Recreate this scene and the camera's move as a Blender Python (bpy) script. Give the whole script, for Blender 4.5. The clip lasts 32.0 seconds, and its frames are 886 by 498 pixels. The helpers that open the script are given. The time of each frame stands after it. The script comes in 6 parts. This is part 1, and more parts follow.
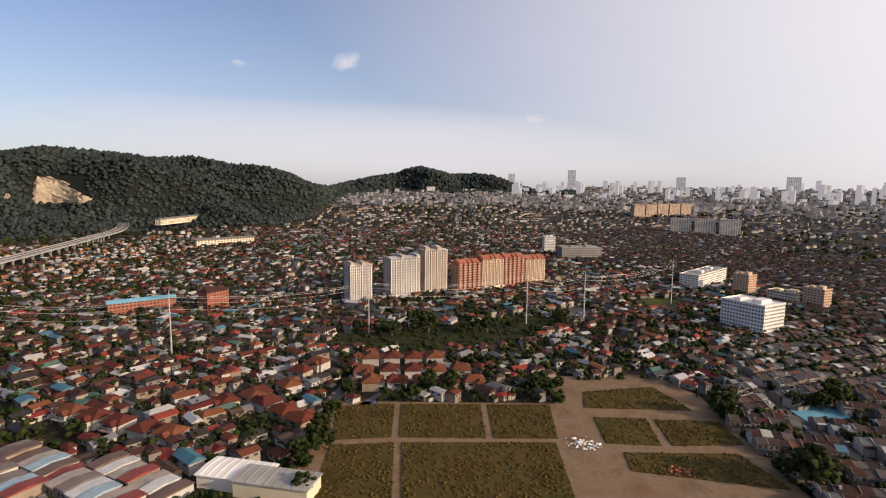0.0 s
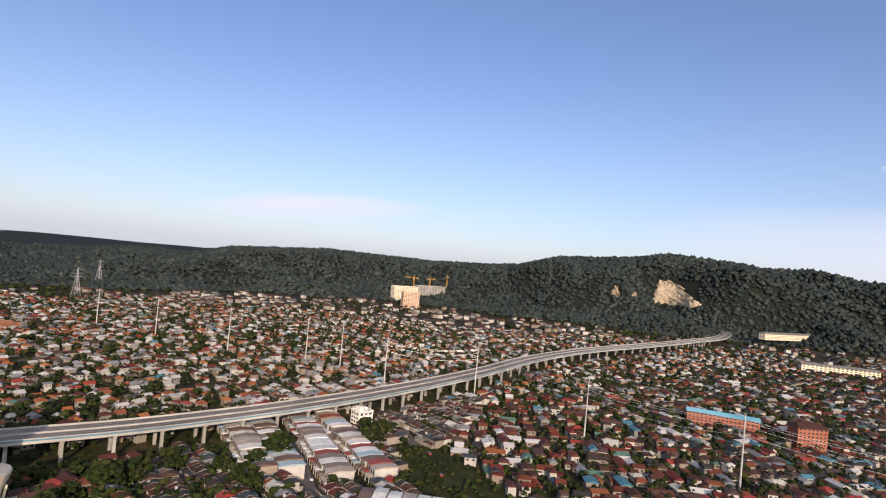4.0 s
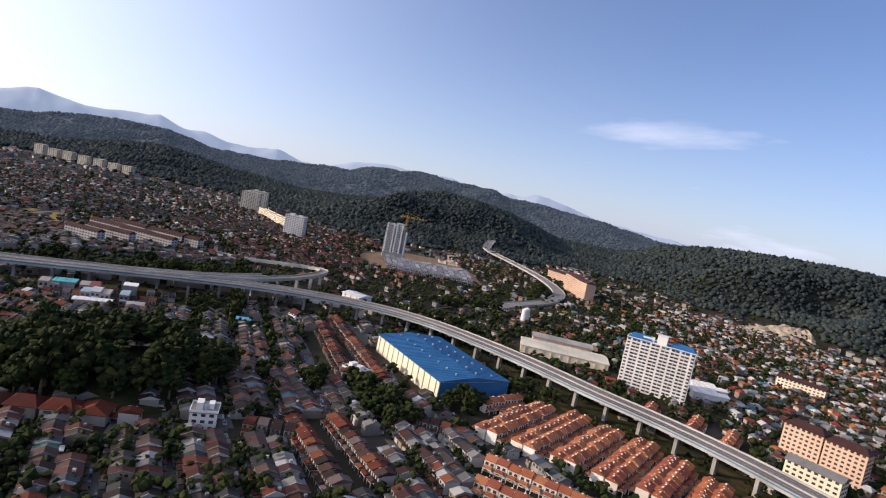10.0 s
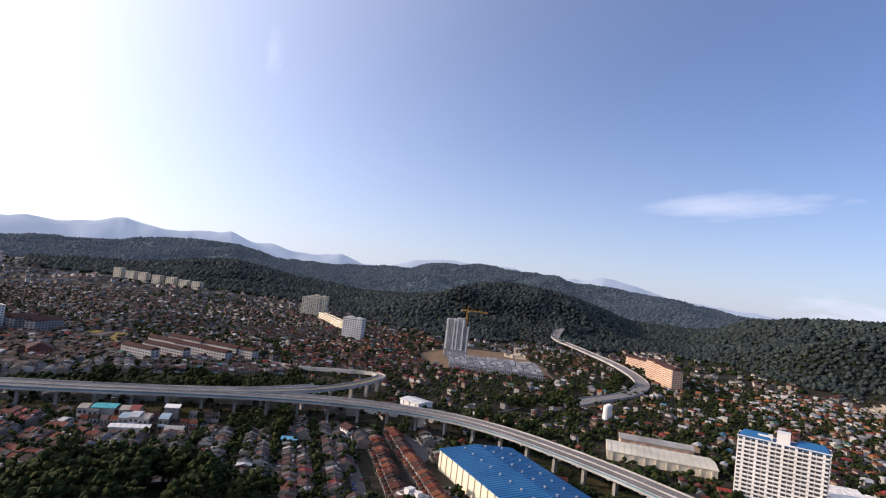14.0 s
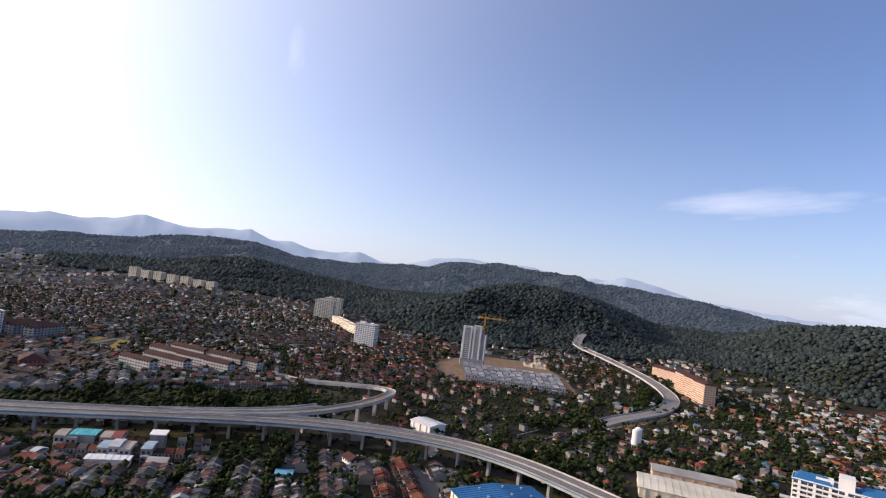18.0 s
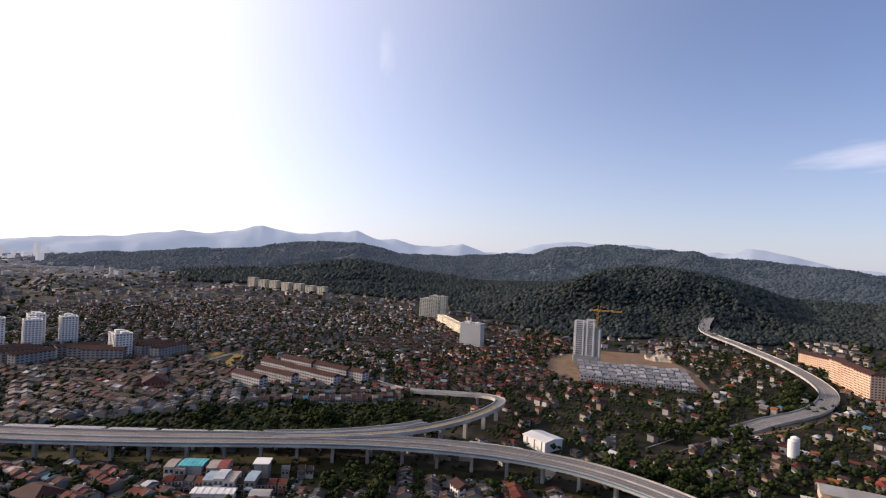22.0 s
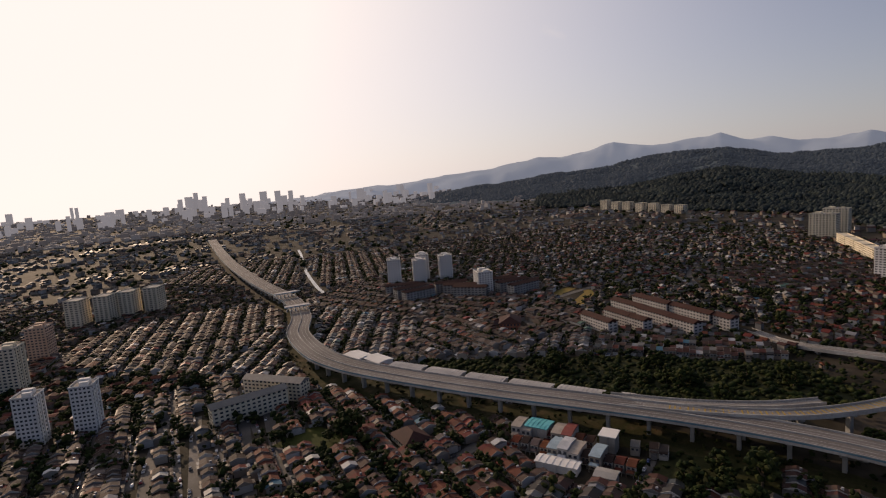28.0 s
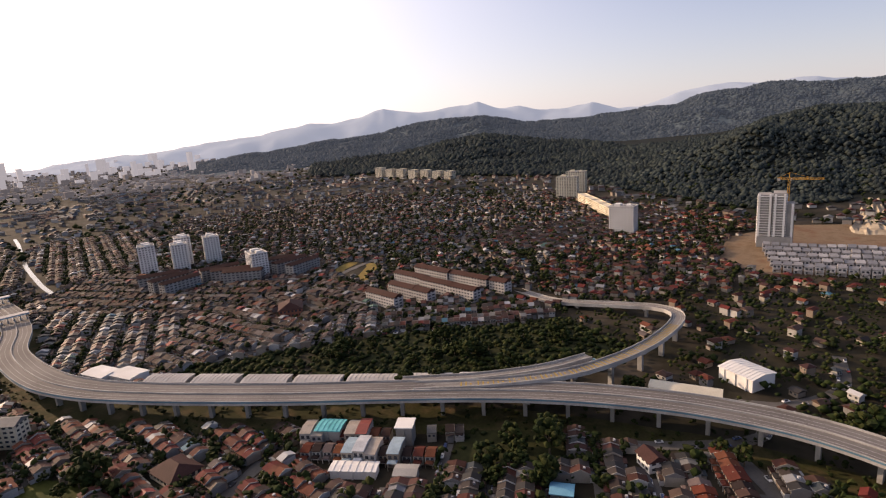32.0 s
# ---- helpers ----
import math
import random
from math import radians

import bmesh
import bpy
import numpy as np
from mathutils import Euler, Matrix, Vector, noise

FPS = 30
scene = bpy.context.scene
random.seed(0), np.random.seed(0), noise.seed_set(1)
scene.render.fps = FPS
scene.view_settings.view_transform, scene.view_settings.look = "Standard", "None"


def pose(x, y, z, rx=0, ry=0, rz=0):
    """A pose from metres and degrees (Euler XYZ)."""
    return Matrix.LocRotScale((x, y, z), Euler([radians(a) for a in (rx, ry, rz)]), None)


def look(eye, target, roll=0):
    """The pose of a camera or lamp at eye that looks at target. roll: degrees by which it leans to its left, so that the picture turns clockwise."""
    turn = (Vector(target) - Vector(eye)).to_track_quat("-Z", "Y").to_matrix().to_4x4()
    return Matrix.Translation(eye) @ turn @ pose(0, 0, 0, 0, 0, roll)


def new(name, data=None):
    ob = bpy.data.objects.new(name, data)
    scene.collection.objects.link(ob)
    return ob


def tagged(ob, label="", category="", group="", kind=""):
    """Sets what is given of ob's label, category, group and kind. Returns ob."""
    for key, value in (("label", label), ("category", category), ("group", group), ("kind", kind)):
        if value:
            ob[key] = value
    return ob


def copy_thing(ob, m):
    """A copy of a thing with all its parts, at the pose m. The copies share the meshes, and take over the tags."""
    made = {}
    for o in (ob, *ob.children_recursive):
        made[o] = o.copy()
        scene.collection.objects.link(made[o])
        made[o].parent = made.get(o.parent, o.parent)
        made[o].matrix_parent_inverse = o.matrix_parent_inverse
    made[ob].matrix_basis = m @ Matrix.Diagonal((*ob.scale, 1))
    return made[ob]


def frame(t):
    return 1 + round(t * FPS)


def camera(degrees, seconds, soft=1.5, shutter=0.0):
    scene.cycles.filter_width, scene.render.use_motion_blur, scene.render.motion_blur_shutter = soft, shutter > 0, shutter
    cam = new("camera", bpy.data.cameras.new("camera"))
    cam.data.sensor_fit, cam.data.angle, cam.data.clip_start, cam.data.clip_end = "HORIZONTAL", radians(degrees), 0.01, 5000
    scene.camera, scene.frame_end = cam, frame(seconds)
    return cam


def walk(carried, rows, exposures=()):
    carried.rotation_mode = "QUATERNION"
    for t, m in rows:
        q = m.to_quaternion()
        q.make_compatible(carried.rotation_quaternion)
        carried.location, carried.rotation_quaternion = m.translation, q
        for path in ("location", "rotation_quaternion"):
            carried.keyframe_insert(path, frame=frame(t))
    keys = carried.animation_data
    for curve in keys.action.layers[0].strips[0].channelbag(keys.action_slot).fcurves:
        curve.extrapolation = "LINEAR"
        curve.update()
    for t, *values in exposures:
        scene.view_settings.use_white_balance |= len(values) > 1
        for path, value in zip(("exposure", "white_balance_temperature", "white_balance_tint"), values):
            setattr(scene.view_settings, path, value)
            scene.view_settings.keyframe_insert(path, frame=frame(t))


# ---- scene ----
cam = camera(76.45, 32.0, soft=1.15)


def aim(t, x, y, z, heading, pitch, roll):
    a, p = radians(heading), radians(pitch)
    way = Vector((math.cos(a) * math.cos(p), math.sin(a) * math.cos(p), math.sin(p)))
    return t, look((x, y, z), Vector((x, y, z)) + way * 100, roll)


# seconds, place in metres, heading, pitch and roll in degrees
PATH = [
    (0.0, 0.0, -0.0, 134.8, 0.00, -6.94, 0.73),
    (0.5, 7.9, -0.8, 134.9, 6.89, -5.53, 0.39),
    (1.0, 14.7, -1.4, 134.9, 13.07, -3.85, 0.10),
    (1.5, 19.8, -1.5, 134.7, 19.21, -2.28, 0.38),
    (2.0, 23.8, -1.4, 134.6, 26.06, -1.11, 1.24),
    (2.5, 27.5, -1.0, 134.5, 33.57, -0.34, 2.31),
    (3.0, 31.5, -0.2, 134.4, 41.45, 0.17, 3.32),
    (3.5, 35.4, 1.0, 134.1, 49.52, 0.62, 4.48),
    (5.5, 49.2, 12.0, 127.7, 82.60, 2.15, 8.09),
    (6.0, 51.9, 16.3, 127.9, 91.30, 2.29, 9.94),
    (6.5, 54.3, 20.9, 128.3, 100.16, 2.18, 12.24),
    (7.0, 56.1, 25.8, 129.0, 109.19, 1.95, 14.60),
    (7.5, 57.1, 30.9, 129.6, 118.23, 1.41, 16.67),
    (8.0, 57.1, 36.2, 129.9, 126.93, 0.40, 18.08),
    (8.5, 56.0, 41.7, 129.9, 134.95, -1.00, 18.46),
    (9.0, 54.0, 47.2, 129.5, 142.15, -2.56, 17.31),
    (9.5, 50.7, 52.4, 129.1, 148.44, -4.05, 14.85),
    (10.0, 46.4, 57.2, 128.6, 153.57, -5.19, 11.54),
    (10.5, 41.5, 61.3, 128.1, 157.37, -5.80, 8.18),
    (11.0, 36.5, 64.9, 127.6, 159.57, -5.83, 5.83),
    (11.5, 31.7, 68.1, 127.1, 160.40, -5.10, 4.60),
    (12.0, 27.2, 70.9, 126.8, 160.50, -3.45, 4.23),
    (12.5, 22.7, 73.4, 126.8, 160.44, -1.29, 4.25),
    (13.0, 18.0, 75.7, 126.9, 160.63, 0.84, 4.84),
    (13.5, 13.1, 77.8, 127.2, 161.01, 2.39, 5.77),
    (14.0, 8.2, 79.8, 127.8, 161.40, 3.12, 6.89),
    (14.5, 3.2, 81.8, 128.6, 161.66, 3.31, 7.86),
    (16.5, -16.8, 90.2, 136.8, 162.24, 2.78, 8.35),
    (17.0, -21.9, 92.2, 138.5, 162.53, 2.72, 8.09),
    (17.5, -26.9, 94.1, 140.0, 162.90, 2.67, 7.75),
    (18.0, -31.8, 95.9, 141.3, 163.30, 2.58, 7.28),
    (18.5, -36.7, 97.6, 142.5, 163.86, 2.53, 6.81),
    (19.0, -41.6, 99.2, 143.7, 164.81, 2.42, 6.26),
    (19.5, -46.7, 100.9, 144.9, 166.08, 2.30, 5.52),
    (20.0, -51.9, 102.6, 146.4, 167.41, 2.13, 4.79),
    (20.5, -57.2, 104.4, 148.0, 168.61, 1.84, 4.13),
    (21.0, -62.2, 106.3, 149.7, 169.82, 1.45, 3.53),
    (21.5, -66.8, 108.0, 151.5, 171.40, 0.99, 3.10),
    (22.0, -71.1, 109.7, 153.5, 173.69, 0.45, 2.90),
    (22.5, -75.4, 111.3, 155.4, 176.90, -0.19, 2.86),
    (23.0, -80.0, 112.8, 157.4, 180.98, -0.95, 2.58),
    (23.5, -85.0, 114.1, 159.1, 185.64, -1.59, 2.38),
    (24.0, -90.3, 115.1, 160.8, 190.51, -2.05, 2.45),
    (24.5, -95.5, 115.8, 162.4, 195.33, -2.55, 2.68),
    (25.0, -100.6, 116.3, 164.0, 200.51, -3.70, 3.04),
    (25.5, -105.5, 116.5, 165.5, 205.49, -5.29, 2.99),
    (26.0, -110.5, 116.4, 167.0, 209.35, -6.56, 2.34),
    (26.5, -115.6, 116.1, 168.3, 211.35, -7.19, 0.85),
    (28.5, -138.0, 113.5, 172.7, 207.65, -8.01, -5.78),
    (29.0, -142.9, 111.9, 173.3, 205.30, -8.53, -5.56),
    (29.5, -147.7, 110.2, 173.7, 202.58, -9.09, -5.06),
    (30.0, -152.2, 108.5, 174.0, 199.66, -9.70, -4.56),
    (30.5, -156.7, 106.9, 174.4, 196.58, -10.50, -4.18),
    (31.0, -161.0, 105.4, 174.7, 193.38, -11.41, -4.03),
    (31.5, -165.3, 104.0, 175.0, 190.08, -12.21, -4.09),
    (32.0, -169.7, 102.7, 175.3, 186.88, -12.78, -4.15),
]
EXPOSURES = [(0, 0.0, 6800, 17), (3.5, 0.15, 6350, 16), (6, 0.1, 5850, 17), (9, 0.1, 5800, 17), (12, 0.25, 5800, 18), (14, 0.15, 5800, 18), (20, 0.2, 5900, 18), (23, 0.0, 6350, 20), (26, -0.65, 6750, 20), (29.5, -0.8, 6900, 21), (32, 0.15, 7000, 23)]
walk(cam, [aim(*row) for row in PATH], EXPOSURES)

# ---- world and sun ----
SUN_AZ, SUN_EL = radians(247), radians(18)
sun_dir = Vector((math.cos(SUN_AZ) * math.cos(SUN_EL), math.sin(SUN_AZ) * math.cos(SUN_EL), math.sin(SUN_EL)))
world = bpy.data.worlds.new("sky")
scene.world = world
world.use_nodes = True
wn, wl = world.node_tree.nodes, world.node_tree.links
wn.clear()
w_out = wn.new("ShaderNodeOutputWorld")
w_bg = wn.new("ShaderNodeBackground")
w_bg.inputs["Strength"].default_value = 0.1
w_sky = wn.new("ShaderNodeTexSky")
w_sky.sky_type = "NISHITA"
w_sky.sun_disc = False
w_sky.sun_elevation = SUN_EL
w_sky.sun_rotation = math.pi / 2 - SUN_AZ
w_sky.altitude = 130
w_sky.air_density, w_sky.dust_density, w_sky.ozone_density = 1.0, 0.7, 2.2
wl.new(w_bg.outputs[0], w_out.inputs[0])


def wmath(op, a, b=None, c=None):
    n = wn.new("ShaderNodeMath")
    n.operation = op
    for i, v in enumerate((a, b, c)):
        if v is None:
            continue
        if isinstance(v, (int, float)):
            n.inputs[i].default_value = v
        else:
            wl.new(v, n.inputs[i])
    return n.outputs[0]


w_co = wn.new("ShaderNodeTexCoord")
w_sep = wn.new("ShaderNodeSeparateXYZ")
wl.new(w_co.outputs["Generated"], w_sep.inputs[0])
w_az = wmath("ARCTAN2", w_sep.outputs[1], w_sep.outputs[0])
w_el = wmath("ARCSINE", w_sep.outputs[2])


def cloud(az, el, half_az, half_el, tilt, scale, gain, seed, rag):
    """Cover of one drifting cloud: a soft oval of sky, broken up by noise stretched along it."""
    da = wmath("SUBTRACT", w_az, radians(az))
    da = wmath("ARCTAN2", wmath("SINE", da), wmath("COSINE", da))
    de = wmath("SUBTRACT", wmath("SUBTRACT", w_el, radians(el)), wmath("MULTIPLY", da, tilt))
    u = wmath("DIVIDE", da, radians(half_az))
    v = wmath("DIVIDE", de, radians(half_el))
    fall = wmath("SUBTRACT", 1.0, wmath("ADD", wmath("MULTIPLY", u, u), wmath("MULTIPLY", v, v)))
    comb = wn.new("ShaderNodeCombineXYZ")
    wl.new(u, comb.inputs[0]), wl.new(v, comb.inputs[1])
    comb.inputs[2].default_value = seed
    nz = wn.new("ShaderNodeTexNoise")
    nz.inputs["Scale"].default_value = scale
    nz.inputs["Detail"].default_value = 7
    nz.inputs["Roughness"].default_value = 0.58
    wl.new(comb.outputs[0], nz.inputs["Vector"])
    k = wmath("MULTIPLY_ADD", wmath("SUBTRACT", nz.outputs[0], 0.5), rag, wmath("MULTIPLY", fall, 1.1))
    n = wn.new("ShaderNodeMapRange")
    n.interpolation_type = "SMOOTHSTEP"
    n.inputs[1].default_value, n.inputs[2].default_value, n.inputs[4].default_value = 0.0, 0.95 + 0.5 * rag, gain
    wl.new(wmath("MINIMUM", k, wmath("MULTIPLY", wmath("MAXIMUM", fall, 0.0), 3.0)), n.inputs[0])
    return n.outputs[0]


# heading, height, half width, half height, tilt, grain, cover, seed, raggedness
CLOUDS = [(72, 4.3, 10, 1.0, -0.09, 1.4, 1.0, 23, 0.45), (2, 4.6, 40, 4.2, 0.02, 0.8, 0.6, 24, 0.5), (71, 3.9, 16, 2.3, -0.09, 1.2, 1.0, 1, 0.7), (2, 3.0, 56, 6.6, 0.02, 0.8, 0.88, 2, 0.6), (-8.8, 6.1, 2.6, 1.2, 0.0, 1.5, 1.0, 3, 1.4), (-3.7, 5.8, 3.2, 0.8, 0.0, 1.5, 0.8, 18, 1.5), (-66, 16, 96, 38, 0.0, 0.5, 1.0, 12, 0.6), (-23.2, 5.8, 1.0, 0.6, 0.0, 1.4, 0.8, 19, 1.6),
          (9.7, 11.3, 2.0, 1.2, -0.2, 1.3, 1.0, 4, 1.4), (19.5, 10.5, 1.2, 0.5, 0, 1.4, 0.7, 15, 1.6), (10.5, 5.2, 1.1, 0.5, 0, 1.4, 1.0, 5, 1.6), (20.2, 2.4, 1.0, 0.5, 0, 1.4, 0.7, 20, 1.6), (124.5, 1.3, 9.5, 2.3, 0.0, 2.4, 1.0, 6, 1.3), (108.8, 1.3, 3.4, 1.1, 0.0, 1.6, 0.8, 16, 1.6), (116, 1.1, 3.0, 0.8, 0.0, 1.8, 0.8, 21, 1.6),
          (135, 9.7, 12, 2.1, -0.09, 1.4, 0.85, 7, 1.5), (128, 10.3, 5, 1.0, -0.05, 1.3, 0.5, 22, 2.0), (116, 11.6, 4.5, 2.4, -0.3, 1.2, 0.35, 8, 2.0), (180.4, 19.2, 1.5, 4.4, 0.0, 1.1, 0.35, 9, 1.8), (131.6, 5.5, 2.2, 0.8, 0, 1.3, 0.5, 17, 1.6),
          (196.6, 12.2, 3.6, 1.1, 0.3, 1.2, 0.5, 10, 2.2), (60, 2, 24, 2.4, 0, 0.9, 0.45, 13, 1.2), (190, 4, 42, 3.6, 0, 0.9, 0.4, 14, 1.0)]
cover = None
for row in CLOUDS:
    c = cloud(*row)
    cover = c if cover is None else wmath("MAXIMUM", cover, c)
# milky veil low over the land
veil = wmath("POWER", wmath("SUBTRACT", 1.0, wmath("MINIMUM", wmath("MAXIMUM", wmath("DIVIDE", w_el, radians(26)), 0.0), 1.0)), 2.4)
cover = wmath("MAXIMUM", cover, wmath("MULTIPLY_ADD", veil, 0.46, 0.07))
# the bright haze round the sun
w_dot = wn.new("ShaderNodeVectorMath")
w_dot.operation = "DOT_PRODUCT"
wl.new(w_co.outputs["Generated"], w_dot.inputs[0])
w_dot.inputs[1].default_value = sun_dir
halo = wmath("POWER", wmath("MAXIMUM", wmath("MULTIPLY_ADD", w_dot.outputs["Value"], 0.54, 0.46), 0.0), 5.5)
wide = wmath("MULTIPLY", wmath("POWER", wmath("MULTIPLY_ADD", w_dot.outputs["Value"], 0.5, 0.5), 2.0), 0.07)
w_mix = wn.new("ShaderNodeMix")
w_mix.data_type = "RGBA"
wl.new(cover, w_mix.inputs[0])
w_blue = wn.new("ShaderNodeVectorMath")
w_blue.operation = "MULTIPLY"
w_blue.inputs[1].default_value = (0.93, 1.05, 1.28)
wl.new(w_sky.outputs[0], w_blue.inputs[0])
wl.new(w_blue.outputs[0], w_mix.inputs[6])
w_mix.inputs[7].default_value = (7.7, 7.8, 8.4, 1)
w_glow = wn.new("ShaderNodeMix")
w_glow.data_type = "RGBA"
wl.new(wmath("MINIMUM", wmath("MULTIPLY_ADD", halo, 1.2, wide), 0.96), w_glow.inputs[0])
wl.new(w_mix.outputs[2], w_glow.inputs[6])
w_glow.inputs[7].default_value = (17.5, 16.8, 15.6, 1)
wl.new(w_glow.outputs[2], w_bg.inputs[0])

sun = new("sun", bpy.data.lights.new("sun", "SUN"))
sun.data.energy, sun.data.angle, sun.data.color = 5.0, radians(0.6), (1.0, 0.77, 0.52)
sun.matrix_world = look(sun_dir * 3000, (0, 0, 0))


# ---- materials ----
def material(name, stops, rough=0.85, metal=0.0, scale=0.2, fine=2.0, amount=0.25, bump=0.15, vary="none", spec=0.08):
    """Procedural surface: a colour ramp picked by the piece (island or object) or by broad noise, with grime at two scales."""
    m = bpy.data.materials.new(name)
    m.use_nodes = True
    n, l = m.node_tree.nodes, m.node_tree.links
    b = n["Principled BSDF"]
    b.inputs["Roughness"].default_value, b.inputs["Metallic"].default_value = rough, metal
    b.inputs["Specular IOR Level"].default_value = spec
    geo = n.new("ShaderNodeNewGeometry")
    big = n.new("ShaderNodeTexNoise")
    big.inputs["Scale"].default_value, big.inputs["Detail"].default_value = scale, 4
    small = n.new("ShaderNodeTexNoise")
    small.inputs["Scale"].default_value, small.inputs["Detail"].default_value = fine, 5
    for t in (big, small):
        l.new(geo.outputs["Position"], t.inputs["Vector"])
    ramp = n.new("ShaderNodeValToRGB")
    ramp.color_ramp.interpolation = "CONSTANT" if vary != "none" else "LINEAR"
    while len(ramp.color_ramp.elements) < len(stops):
        ramp.color_ramp.elements.new(0.5)
    for i, (e, c) in enumerate(zip(ramp.color_ramp.elements, stops)):
        if vary != "none":
            e.position = i / len(stops)
        else:
            e.position = 0.5 if len(stops) == 1 else 0.3 + 0.4 * i / (len(stops) - 1)
        e.color = (*c, 1)
    if vary == "island":
        l.new(geo.outputs["Random Per Island"], ramp.inputs[0])
    elif vary == "object":
        info = n.new("ShaderNodeObjectInfo")
        l.new(info.outputs["Random"], ramp.inputs[0])
    else:
        l.new(big.outputs[0], ramp.inputs[0])
    add = n.new("ShaderNodeMath")
    add.operation = "ADD"
    l.new(big.outputs[0], add.inputs[0]), l.new(small.outputs[0], add.inputs[1])
    mul = n.new("ShaderNodeMapRange")
    mul.inputs[1].default_value, mul.inputs[2].default_value = 0.6, 1.4
    mul.inputs[3].default_value, mul.inputs[4].default_value = 1 - amount, 1 + amount
    l.new(add.outputs[0], mul.inputs[0])
    mix = n.new("ShaderNodeVectorMath")
    mix.operation = "SCALE"
    l.new(ramp.outputs[0], mix.inputs[0]), l.new(mul.outputs[0], mix.inputs[3])
    l.new(mix.outputs[0], b.inputs["Base Color"])
    if bump:
        bp = n.new("ShaderNodeBump")
        bp.inputs["Strength"].default_value, bp.inputs["Distance"].default_value = bump, 0.3
        l.new(small.outputs[0], bp.inputs["Height"]), l.new(bp.outputs[0], b.inputs["Normal"])
    return m


M_WALL = material("painted render walls", [(0.259, 0.236, 0.201), (0.345, 0.334, 0.31), (0.207, 0.167, 0.132), (0.402, 0.392, 0.374), (0.218, 0.184, 0.15), (0.172, 0.167, 0.162)], vary="island", amount=0.2)
M_ROOF_RED = material("weathered red roof tiles", [(0.1, 0.03, 0.019), (0.0723, 0.024, 0.0177), (0.12, 0.0401, 0.0232), (0.0521, 0.024, 0.021), (0.0968, 0.02, 0.0169), (0.0641, 0.0401, 0.0338)], vary="island", amount=0.3, fine=1.5, rough=0.75, spec=0.13)
M_ROOF_ORANGE = material("orange clay roof tiles", [(0.23, 0.08, 0.03), (0.2, 0.065, 0.0275), (0.25, 0.1, 0.04), (0.18, 0.06, 0.03)], vary="island", amount=0.25, rough=0.75, spec=0.13)
M_ROOF_MIX = material("patchwork roofs", [(0.0666, 0.0227, 0.0152), (0.0303, 0.0227, 0.0198), (0.0912, 0.0912, 0.0912), (0.0425, 0.0167, 0.0127), (0.0605, 0.0364, 0.0258), (0.0243, 0.0227, 0.0218), (0.152, 0.149, 0.142), (0.0514, 0.0258, 0.0182), (0.0334, 0.0425, 0.0486), (0.0395, 0.0303, 0.0258), (0.0274, 0.0243, 0.0227), (0.0605, 0.0182, 0.0136)], vary="island", amount=0.3, rough=0.6, spec=0.22)
M_ROOF_GREY = material("grey brown roofs", [(0.0299, 0.02, 0.0174), (0.0419, 0.0274, 0.0237), (0.0225, 0.0162, 0.015), (0.0599, 0.045, 0.0399), (0.0479, 0.02, 0.015), (0.0896, 0.0725, 0.0701), (0.0359, 0.0174, 0.0138)], vary="island", amount=0.3, rough=0.75, spec=0.13)
M_WHITE = material("white painted concrete", [(0.651, 0.634, 0.598), (0.704, 0.686, 0.66)], scale=0.05, amount=0.12)
M_CREAM = material("cream painted concrete", [(0.612, 0.544, 0.408), (0.663, 0.595, 0.459)], scale=0.05, amount=0.12)
M_PEACH = material("peach painted concrete", [(0.51, 0.345, 0.24), (0.54, 0.39, 0.285)], scale=0.05, amount=0.12)
M_BRICKRED = material("terracotta painted wall", [(0.268, 0.0952, 0.0595), (0.297, 0.119, 0.0774)], scale=0.06, amount=0.15)
M_GREYCON = material("grey raw concrete", [(0.247, 0.24, 0.225), (0.315, 0.307, 0.292)], scale=0.06, amount=0.2)
M_PARAPET = material("weathered concrete barrier", [(0.3, 0.29, 0.275), (0.38, 0.37, 0.35)], scale=0.05, fine=0.8, amount=0.25)
M_PANEL = material("dull blue parapet panel", [(0.075, 0.16, 0.22), (0.1, 0.2, 0.26)], rough=0.6, scale=0.05)
M_VERGE = material("rough verge", [(0.05, 0.042, 0.018), (0.034, 0.036, 0.012), (0.08, 0.056, 0.03)], scale=0.06, fine=0.5, amount=0.4)
M_DECK = material("pale concrete road deck", [(0.161, 0.149, 0.143), (0.192, 0.18, 0.167)], scale=0.03, fine=0.6, amount=0.15, rough=0.75, spec=0.13)
M_LANES = material("worn concrete lanes", [(0.115, 0.105, 0.1), (0.15, 0.138, 0.13)], scale=0.02, fine=0.5, amount=0.25, rough=0.75, spec=0.13)
M_ASPHALT = material("asphalt", [(0.045, 0.045, 0.047), (0.07, 0.068, 0.066)], scale=0.03, fine=0.8, amount=0.2, rough=0.75, spec=0.13)
M_ROAD = material("dusty town road", [(0.075, 0.0713, 0.0675), (0.12, 0.112, 0.105)], scale=0.03, fine=0.8, amount=0.2, rough=0.75, spec=0.13)
M_BLUE = material("blue ribbed metal sheet", [(0.0256, 0.109, 0.262), (0.0384, 0.134, 0.287)], rough=0.5, scale=0.05, amount=0.12)
M_SKYBLUE = material("light blue parapet panel", [(0.1, 0.3, 0.42), (0.16, 0.36, 0.48)], rough=0.6, scale=0.05)
M_BEIGEROOF = material("pale beige metal roof", [(0.5, 0.47, 0.38), (0.56, 0.52, 0.42)], rough=0.6, scale=0.05)
M_GLASS = material("dark window glass", [(0.03, 0.035, 0.045), (0.06, 0.065, 0.075)], rough=0.12, spec=0.6, bump=0.0)
